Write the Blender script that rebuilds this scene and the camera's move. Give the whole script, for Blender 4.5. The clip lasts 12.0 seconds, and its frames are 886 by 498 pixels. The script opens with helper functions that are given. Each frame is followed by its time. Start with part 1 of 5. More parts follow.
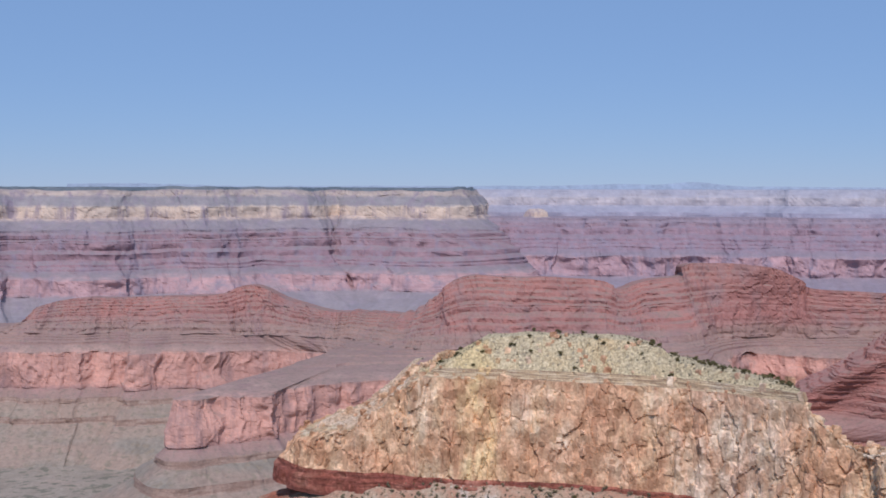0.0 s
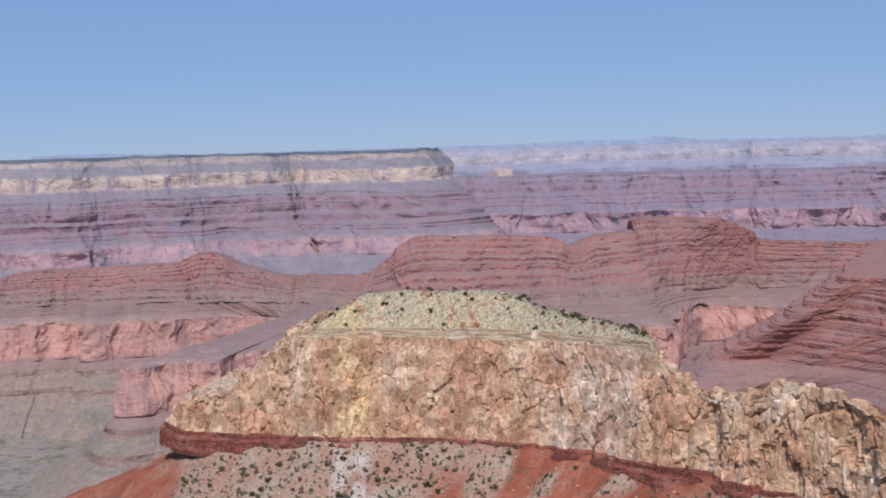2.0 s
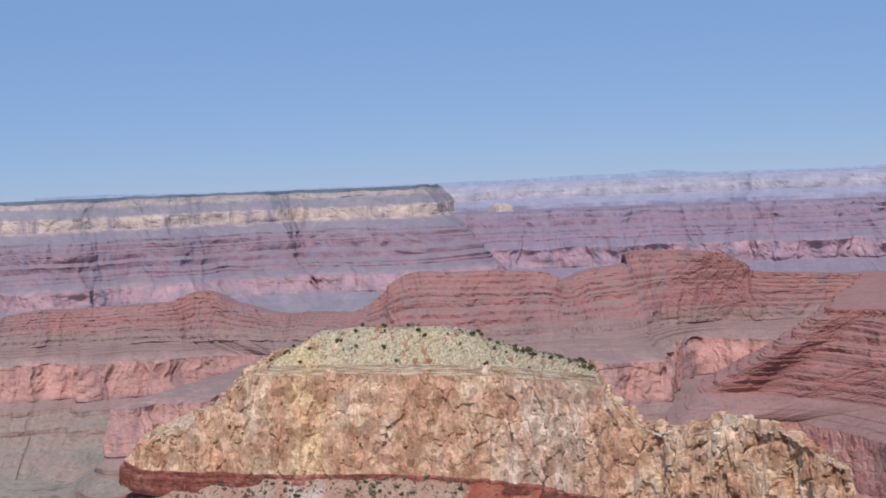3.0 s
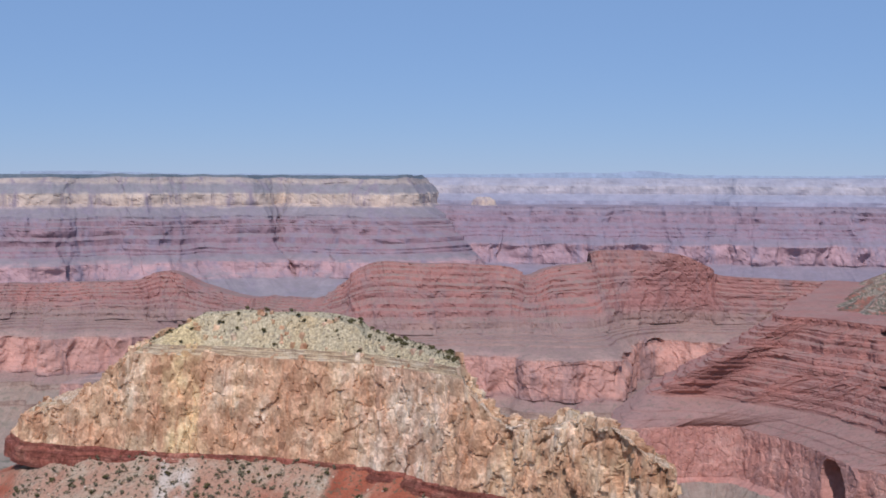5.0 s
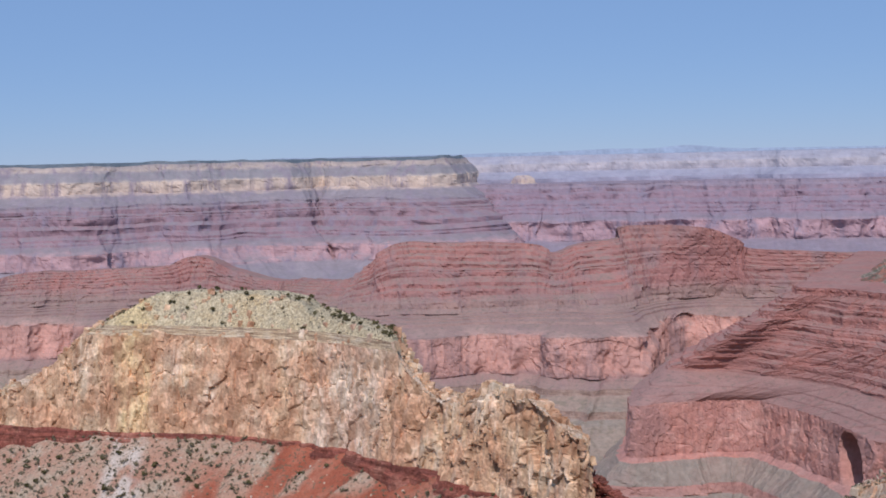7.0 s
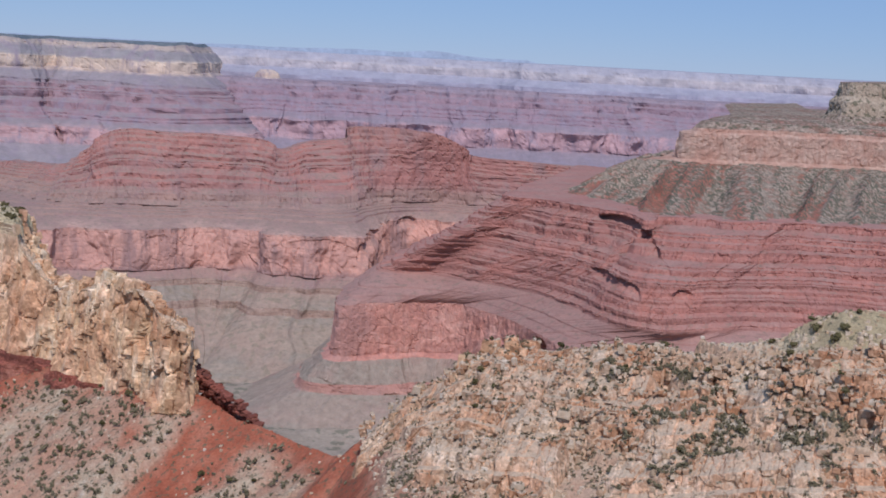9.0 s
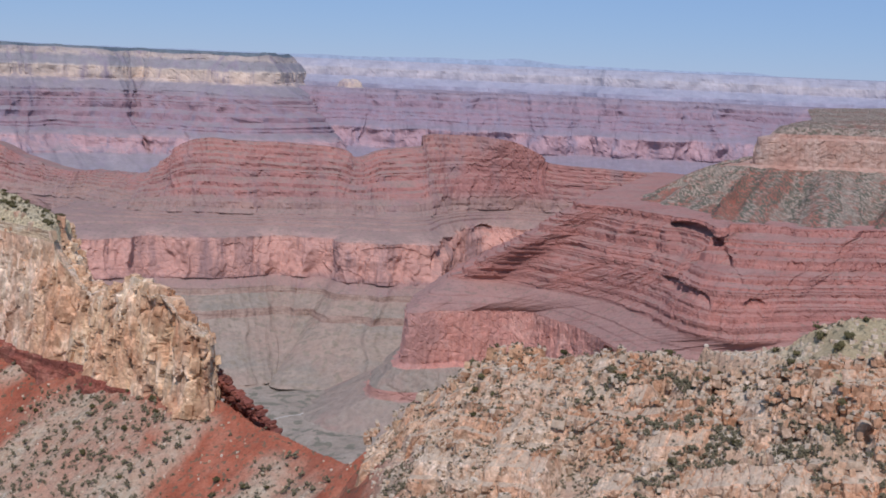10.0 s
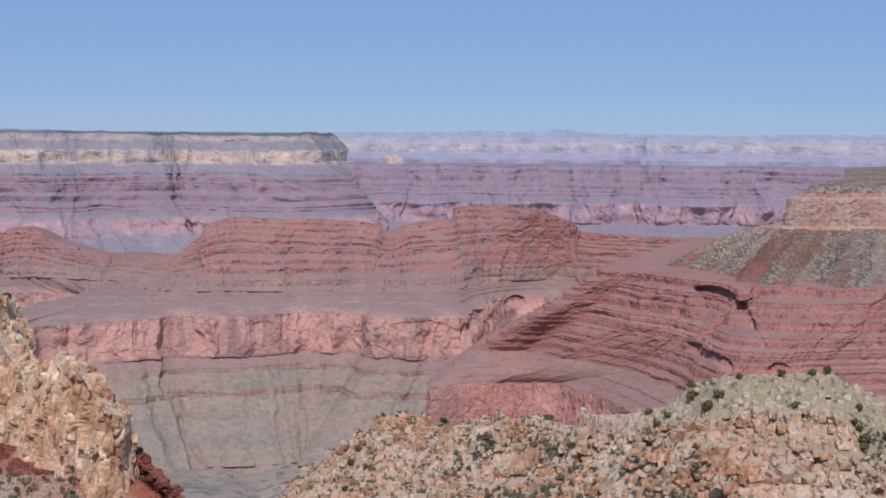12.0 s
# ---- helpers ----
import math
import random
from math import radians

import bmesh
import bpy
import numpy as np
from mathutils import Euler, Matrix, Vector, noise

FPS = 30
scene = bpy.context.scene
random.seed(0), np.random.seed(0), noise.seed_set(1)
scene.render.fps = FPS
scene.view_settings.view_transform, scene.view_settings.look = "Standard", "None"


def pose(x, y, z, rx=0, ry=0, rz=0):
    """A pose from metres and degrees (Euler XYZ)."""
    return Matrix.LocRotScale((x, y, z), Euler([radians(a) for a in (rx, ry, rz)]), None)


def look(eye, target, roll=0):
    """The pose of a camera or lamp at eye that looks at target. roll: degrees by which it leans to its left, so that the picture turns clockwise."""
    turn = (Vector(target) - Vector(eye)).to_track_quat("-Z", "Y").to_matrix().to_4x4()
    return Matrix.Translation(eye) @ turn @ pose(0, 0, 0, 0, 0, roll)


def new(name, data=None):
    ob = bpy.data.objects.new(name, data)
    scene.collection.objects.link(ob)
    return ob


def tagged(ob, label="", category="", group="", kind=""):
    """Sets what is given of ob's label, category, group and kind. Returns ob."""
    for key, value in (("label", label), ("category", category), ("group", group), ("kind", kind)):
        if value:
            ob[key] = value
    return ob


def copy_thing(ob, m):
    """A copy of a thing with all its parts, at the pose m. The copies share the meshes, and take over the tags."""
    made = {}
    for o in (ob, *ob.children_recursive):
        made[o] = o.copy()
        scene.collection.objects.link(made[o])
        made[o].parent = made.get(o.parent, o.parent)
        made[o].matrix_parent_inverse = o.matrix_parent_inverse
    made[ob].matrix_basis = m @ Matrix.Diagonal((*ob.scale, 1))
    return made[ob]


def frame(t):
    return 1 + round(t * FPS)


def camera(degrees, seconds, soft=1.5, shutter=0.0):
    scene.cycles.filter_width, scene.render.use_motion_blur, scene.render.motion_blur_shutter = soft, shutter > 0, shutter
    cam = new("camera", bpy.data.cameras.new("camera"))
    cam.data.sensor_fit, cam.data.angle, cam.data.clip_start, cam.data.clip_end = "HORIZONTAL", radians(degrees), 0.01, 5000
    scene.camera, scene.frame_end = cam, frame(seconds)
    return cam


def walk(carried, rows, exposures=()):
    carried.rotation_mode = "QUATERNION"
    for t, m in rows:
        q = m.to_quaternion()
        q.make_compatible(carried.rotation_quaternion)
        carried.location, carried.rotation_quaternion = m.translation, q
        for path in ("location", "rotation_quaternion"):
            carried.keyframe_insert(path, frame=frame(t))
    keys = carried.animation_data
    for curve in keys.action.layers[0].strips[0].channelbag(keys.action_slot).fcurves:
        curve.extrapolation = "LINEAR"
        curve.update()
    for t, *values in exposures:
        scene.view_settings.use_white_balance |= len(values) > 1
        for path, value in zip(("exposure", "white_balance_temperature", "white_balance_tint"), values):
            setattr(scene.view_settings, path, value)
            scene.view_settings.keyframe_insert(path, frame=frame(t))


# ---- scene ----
cam = camera(39.0, 12.0, soft=1.8)
PATH = [
    (0, (3.29, 0.01, -1.84), (2.996, 99.894, -6.690), 0.12),
    (0.5, (21.64, -3.10, -2.11), (20.049, 96.743, -7.384), 0.26),
    (1, (40.15, -5.95, -2.36), (38.793, 93.776, -9.588), 0.66),
    (1.5, (59.14, -8.47, -2.78), (58.189, 91.154, -11.383), -0.13),
    (2, (77.64, -10.31, -2.89), (78.337, 89.370, -10.842), -1.60),
    (2.5, (96.67, -12.02, -3.38), (98.903, 87.716, -10.260), -1.20),
    (2.7, (103.87, -13.04, -3.53), (104.283, 86.842, -8.405), -2.38),
    (4.3, (163.91, -22.11, -5.04), (160.904, 77.558, -12.567), -0.97),
    (4.5, (171.55, -22.79, -5.17), (170.031, 76.900, -12.886), -0.77),
    (5, (190.68, -23.50, -5.98), (190.471, 76.338, -11.676), 0.22),
    (5.5, (209.82, -23.09, -7.01), (210.115, 76.204, -18.878), -0.16),
    (6, (227.73, -20.83, -7.94), (227.485, 78.872, -15.640), -1.42),
    (6.5, (245.66, -18.75, -9.60), (241.901, 80.977, -15.949), -0.71),
    (7, (263.36, -16.85, -11.34), (258.315, 82.768, -18.484), -1.24),
    (7.2, (270.20, -15.95, -11.56), (266.164, 83.813, -17.191), -2.05),
    (8.8, (324.69, -7.97, -14.79), (333.424, 90.361, -30.728), 4.01),
    (9, (330.96, -7.01, -15.21), (345.267, 90.850, -29.999), 3.03),
    (9.5, (347.60, -3.72, -15.37), (359.313, 94.562, -29.668), 1.86),
    (10, (363.63, -2.45, -16.09), (370.723, 96.248, -30.548), 2.45),
    (10.5, (380.31, 0.94, -17.58), (388.976, 99.171, -34.166), 1.49),
    (11, (396.77, 9.61, -18.96), (401.098, 108.411, -33.788), -0.80),
    (11.5, (413.90, 14.09, -20.81), (419.042, 113.277, -32.490), 1.27),
    (12, (428.92, 14.97, -21.15), (430.897, 114.570, -29.819), 0.40),
]
walk(cam, [(t, look(eye, target, roll)) for t, eye, target, roll in PATH], [(0, 0.0, 5800, 22), (12, 0.0, 5800, 22)])

# World, sun and exposure
SUN = Vector((-0.04, -0.68, 0.82)).normalized()
world = bpy.data.worlds.new("sky")
scene.world = world
world.use_nodes = True
wn, wl = world.node_tree.nodes, world.node_tree.links
sky = wn.new("ShaderNodeTexSky")
sky.sky_type = "NISHITA"
sky.sun_disc = False
sky.sun_elevation = math.asin(SUN.z)
sky.sun_rotation = math.atan2(SUN.x, SUN.y)
sky.altitude = 2200
sky.air_density = 1.0
sky.dust_density = 0.0
sky.ozone_density = 4.0
wn["Background"].inputs["Strength"].default_value = 0.062
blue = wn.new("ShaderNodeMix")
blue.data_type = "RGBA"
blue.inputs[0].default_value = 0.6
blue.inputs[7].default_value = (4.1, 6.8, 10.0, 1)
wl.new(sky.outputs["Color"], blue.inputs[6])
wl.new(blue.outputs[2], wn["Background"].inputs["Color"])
lamp = bpy.data.lights.new("sun", "SUN")
lamp.energy, lamp.angle, lamp.color = 3.2, radians(0.5), (1.0, 0.92, 0.80)
sun = new("sun", lamp)
sun.matrix_world = look(SUN * 600, (0, 0, 0))


# ---- noise on arrays ----
def hash2(ix, iy, seed=0):
    """Random numbers from 0 to 1 for whole-number places."""
    h = (ix.astype(np.int64) * 374761393 + iy.astype(np.int64) * 668265263 + seed * 974634777) & 0xFFFFFFFF
    h = ((h ^ (h >> 13)) * 1274126177) & 0xFFFFFFFF
    h = ((h ^ (h >> 16)) * 2246822519) & 0xFFFFFFFF
    return ((h ^ (h >> 15)) & 0xFFFFFF) / 0xFFFFFF


def vnoise(x, y, seed=0):
    """Smooth noise from -1 to 1."""
    x, y = np.broadcast_arrays(np.asarray(x, float), np.asarray(y, float))
    ix, iy = np.floor(x), np.floor(y)
    fx, fy = x - ix, y - iy
    u, v = fx * fx * fx * (fx * (fx * 6 - 15) + 10), fy * fy * fy * (fy * (fy * 6 - 15) + 10)
    a, b = hash2(ix, iy, seed), hash2(ix + 1, iy, seed)
    c, d = hash2(ix, iy + 1, seed), hash2(ix + 1, iy + 1, seed)
    return 2 * ((a + (b - a) * u) * (1 - v) + (c + (d - c) * u) * v) - 1


def fbm(x, y, octaves=4, seed=0, gain=0.5):
    total, amp, norm = 0, 1.0, 0.0
    for k in range(octaves):
        total = total + amp * vnoise(x * 2**k + 17.3 * k, y * 2**k - 9.1 * k, seed + k)
        norm += amp
        amp *= gain
    return total / norm


def ridged(x, y, octaves=3, seed=0):
    total, amp, norm = 0, 1.0, 0.0
    for k in range(octaves):
        total = total + amp * (1 - 2 * np.abs(vnoise(x * 2**k + 5.7 * k, y * 2**k + 3.3 * k, seed + k)))
        norm += amp
        amp *= 0.5
    return total / norm


def cells(x, y, seed=0):
    """Voronoi cells: a random value for each cell, from -1 to 1, and how near the joint is, from 0 in the joint."""
    x, y = np.broadcast_arrays(np.asarray(x, float), np.asarray(y, float))
    ix, iy = np.floor(x), np.floor(y)
    near, second, value = np.full(x.shape, 9.0), np.full(x.shape, 9.0), np.zeros(x.shape)
    for dx in (-1, 0, 1):
        for dy in (-1, 0, 1):
            cx, cy = ix + dx, iy + dy
            px, py = cx + hash2(cx, cy, seed), cy + hash2(cx, cy, seed + 1)
            d = np.hypot(px - x, py - y)
            closer = d < near
            second = np.where(closer, near, np.minimum(second, d))
            value = np.where(closer, 2 * hash2(cx, cy, seed + 2) - 1, value)
            near = np.where(closer, d, near)
    return value, second - near


def smooth(a, b, x):
    u = np.clip((np.asarray(x, float) - a) / (b - a if b != a else 1e-9), 0, 1)
    return u * u * (3 - 2 * u)


# ---- meshes from arrays ----
def mesh_of(name, verts, faces, material, flat=True):
    """A mesh of quads or triangles from arrays."""
    verts, faces = np.asarray(verts, np.float32), np.asarray(faces, np.int32)
    me = bpy.data.meshes.new(name)
    me.vertices.add(len(verts))
    me.vertices.foreach_set("co", verts.ravel())
    me.loops.add(faces.size)
    me.loops.foreach_set("vertex_index", faces.ravel())
    me.polygons.add(len(faces))
    me.polygons.foreach_set("loop_start", np.arange(0, faces.size, faces.shape[1], dtype=np.int32))
    me.update(calc_edges=True)
    if flat:
        me.shade_flat()
    else:
        me.shade_smooth()
    me.materials.append(material)
    return me


def grid_faces(rows, cols):
    a = (np.arange(rows - 1)[:, None] * cols + np.arange(cols - 1)[None]).ravel()
    return np.stack([a, a + 1, a + cols + 1, a + cols], 1)


def grid_mesh(name, grid, material, flat=True):
    """A sheet over a grid of points, an array of rows x columns x 3."""
    faces = grid_faces(*grid.shape[:2])
    return mesh_of(name, grid.reshape(-1, 3), faces, material, flat)


def part(name, mesh, parent, label=""):
    """Links a mesh as one part of a thing."""
    ob = new(name, mesh)
    ob.parent = parent
    if label:
        ob["label"] = label
    return ob


def thing(name, label, category, group="", kind=""):
    ob = new(name)
    ob.empty_display_size = 5
    return tagged(ob, label, category, group, kind)


def spline(points, step):
    """A Catmull-Rom curve through points in plan, resampled at even steps."""
    p = np.array(points, float)
    p = np.vstack([2 * p[0] - p[1], p, 2 * p[-1] - p[-2]])
    out = []
    for i in range(1, len(p) - 2):
        u = np.linspace(0, 1, 40, endpoint=False)[:, None]
        a, b, c, d = p[i - 1], p[i], p[i + 1], p[i + 2]
        out.append(0.5 * (2 * b + (c - a) * u + (2 * a - 5 * b + 4 * c - d) * u**2 + (3 * b - a - 3 * c + d) * u**3))
    out = np.vstack(out + [p[-2][None]])
    far = np.r_[0, np.cumsum(np.hypot(*np.diff(out, axis=0).T))]
    s = np.arange(0, far[-1], step)
    return np.stack([np.interp(s, far, out[:, 0]), np.interp(s, far, out[:, 1])], 1), s


def blurred(a, width):
    """Running mean of columns, with the ends held."""
    n = max(1, int(width))
    if n < 2:
        return a
    k = np.ones(2 * n + 1) / (2 * n + 1)
    return np.stack([np.convolve(np.r_[np.full(n, c[0]), c, np.full(n, c[-1])], k, "valid") for c in a.T], 1)


def escarpment(parent, line, step, profile, parts, dv, crest=None, wander=(0, 100), bays=(0, 60), seed=1, inner=None, jag=0.0, size=1.0, lift=None, stretch=False, joints=0.1, calm=1e3, heave=0.45, flat=False, draws=(0, 200), tall=1.0, even=0, bend=1.0, relief=None):
    """A wall of rock swept along a line in plan (its outer side to the right of the way along the line).
    profile: rows of (out, z, flutes, blocks), from the top inwards to the foot; flutes and blocks are metres of relief.
    parts: (name, first row, last row, material, label). crest: the highest z for each x; what would stand higher is worn down, jag metres uneven.
    inner: for each point of the line, the point on the mass's backbone to which its top draws in. size: how large its blocks are.
    lift: for each point of the line, metres added to its height; stretch: the top always reaches the backbone; joints: lower for more open cracks; calm: the height above which the worn top is even;
    heave: how uneven the beds lie; draws: depth and spacing of the gullies that run down the wall; tall: how upright the blocks are; bend: how far their joints bend; even: metres over which bends are smoothed; relief: for each point of the line, how rough it is."""
    c, s = spline(line, step)
    tang = np.gradient(c, axis=0)
    nor = np.stack([tang[:, 1], -tang[:, 0]], 1)
    nor /= np.hypot(*nor.T)[:, None]
    widths = [max(even, w) for w in (0, 12, 40, 120, 300)]
    kinds = []
    for w in widths:
        b = blurred(nor, w / step)
        kinds.append(b / np.maximum(np.hypot(*b.T), 0.2)[:, None])
    prof = np.array(profile, float)
    rows, key = [], []
    for i in range(len(prof) - 1):
        n = max(1, int(np.hypot(*(prof[i + 1, :2] - prof[i, :2])) / dv[min(i, len(dv) - 1)]))
        key.append(len(rows))
        rows += [prof[i] + (prof[i + 1] - prof[i]) * k / n for k in range(n)]
    key.append(len(rows))
    rows.append(prof[-1])
    rows = np.array(rows)
    out, z, flute, block = (col[:, None] for col in rows.T)
    if relief is not None:
        legs = np.r_[0, np.cumsum(np.hypot(*np.diff(np.array(line, float), axis=0).T))]
        block = block * np.interp(s * legs[-1] / s[-1], legs, relief)[None]
    ss = s[None] + 0 * z
    zz = z + 0 * ss
    push = out + wander[0] * fbm(ss / wander[1], 0 * ss, 3, seed) + bays[0] * ridged(ss / bays[1], zz / (4 * bays[1]), 3, seed + 5) * smooth(-3 * bays[0], 0, out)
    warp = bend * fbm(ss / (14 * size), zz / (14 * size), 3, seed + 3)
    rib = ridged(ss / (24 * size) + 0.4 * warp, zz / (140 * size), 4, seed + 11)
    v0, _ = cells(ss / (19 * size) + 0.5 * warp, zz / (26 * size * tall) + 0.3 * warp, seed + 15)
    v1, j1 = cells(ss / (7.5 * size) + 0.5 * warp, zz / (10 * size * tall) + 0.4 * warp, seed + 21)
    v2, j2 = cells(ss / (2.4 * size) + 3.1, zz / (4.2 * size * tall) + warp, seed + 31)
    open_joint = smooth(joints, joints + 0.4, vnoise(ss / (12 * size), zz / (20 * size), seed + 33))
    push = push + flute * rib + block * (0.9 * v0 + 0.8 * v1 + 0.36 * v2 - 1.0 * open_joint * (1 - smooth(0, 0.14, j1)) - 0.15 * (1 - smooth(0, 0.25, j2)))
    zz = zz + 0.10 * block * v2 + heave * np.minimum(block, 3) * fbm(ss / (9 * size), push / (9 * size), 3, seed + 52)
    if draws[0]:
        drift = ss + 12 * fbm(ss / 60, z / 40 + 0 * ss, 3, seed + 63)
        cut = smooth(0.4, 1.0, 1 - np.abs(vnoise(drift / draws[1], 0 * ss, seed + 64))) + 0.4 * smooth(0.4, 1.0, 1 - np.abs(vnoise(drift / (0.37 * draws[1]), z / 60 + 0 * ss, seed + 65)))
        push = push - draws[0] * cut * (0.55 + 0.6 * fbm(ss / 90, z / 45 + 0 * ss, 2, seed + 66)) * smooth(prof[0, 0], 0.6 * prof[0, 0], out)
    n = np.zeros(push.shape + (2,))
    size = np.abs(out) + 0 * ss
    weight = np.clip(np.interp(size, [0, 15, 60, 180, 500], range(5)), 0, 3.999)
    low = weight.astype(int)
    part_of = (weight - low)[..., None]
    stack = np.array(kinds)
    idx = np.arange(len(s))[None] + 0 * low
    n = stack[low, idx] * (1 - part_of) + stack[low + 1, idx] * part_of
    xy = c[None] + n * push[..., None]
    if inner is not None:
        legs = np.r_[0, np.cumsum(np.hypot(*np.diff(np.array(line, float), axis=0).T))]
        goal = np.stack([np.interp(s * legs[-1] / s[-1], legs, [q[k] for q in inner]) for k in (0, 1)], 1)
        goal = blurred(goal, 30 / step)
        way = goal - c
        length = np.hypot(*way.T)
        deepest = -min(out.min(), -1e-6)
        scale = (length / deepest if stretch else np.minimum(1, 0.97 * length / deepest))[None]
        into = c[None] + (way / length[:, None])[None] * np.minimum(-push * scale, length[None])[..., None]
        blend = smooth(0, -12, out)[..., None]
        xy = xy * (1 - blend) + into * blend
    if crest is not None:
        top = np.interp(xy[..., 0], [k[0] for k in crest], [k[1] for k in crest]) + 1.5 * fbm(xy[..., 0] / 25, xy[..., 1] / 25, 3, seed + 40)
        over = zz - top
        worn, _ = cells(xy[..., 0] / 7, xy[..., 1] / 7, seed + 44)
        worn2, _ = cells(xy[..., 0] / 3, xy[..., 1] / 3, seed + 47)
        zz = np.where(over > 0, top + 0.03 * over + jag * smooth(calm + 3, calm - 3, top) * (0.65 * worn + 0.35 * worn2), zz)
    if lift is not None:
        legs = np.r_[0, np.cumsum(np.hypot(*np.diff(np.array(line, float), axis=0).T))]
        zz = zz + np.interp(s * legs[-1] / s[-1], legs, lift)[None]
    grid = np.concatenate([xy, zz[..., None]], 2)
    made = {}
    for name, first, last, material, label in parts:
        a, b = key[first], key[last]
        made[name] = part(name, grid_mesh(name, grid[a : b + 1], material, flat), parent, label)
    return grid, made


def rim_curve(points, u):
    """A Catmull-Rom curve through points of any width at the places u, counted in points."""
    p = np.array(points, float)
    p = np.vstack([2 * p[0] - p[1], p, 2 * p[-1] - p[-2]])
    i = np.clip(np.floor(u).astype(int), 0, len(p) - 4)
    f = (u - i)[:, None]
    a, b, c, d = p[i], p[i + 1], p[i + 2], p[i + 3]
    return 0.5 * (2 * b + (c - a) * f + (2 * a - 5 * b + 4 * c - d) * f**2 + (3 * b - a - 3 * c + d) * f**3)


def shifted(points, far, z=None):
    """The same line moved outwards, to the right of its way, and to another height."""
    p = np.array(points, float)
    t = np.gradient(p[:, :2], axis=0)
    t /= np.hypot(*t.T)[:, None]
    q = p[:, :2] + np.stack([t[:, 1], -t[:, 0]], 1) * far
    return np.column_stack([q, p[:, 2] if z is None else np.full(len(p), float(z))])


def level(points, z):
    """A line in plan at one height, or with a height for each point."""
    return np.column_stack([np.array(points, float), z if np.ndim(z) else np.full(len(points), float(z))])


def ledges(count, seed, rise=0.7, out=0.12):
    """A stair of uneven ledges as (share of the way out, share of the way down)."""
    rng = random.Random(seed)
    share = [rng.choice([0.4, 0.7, 1.0, 1.7]) for _ in range(count)]
    total, f, rows = sum(share), 0.0, []
    for w in share:
        r, o = rise * rng.uniform(0.8, 1.2), out * rng.uniform(0.6, 1.5)
        rows += [(f, f), (f + o * w / total, f + min(r, 0.95) * w / total)]
        f += w / total
    return rows[1:]


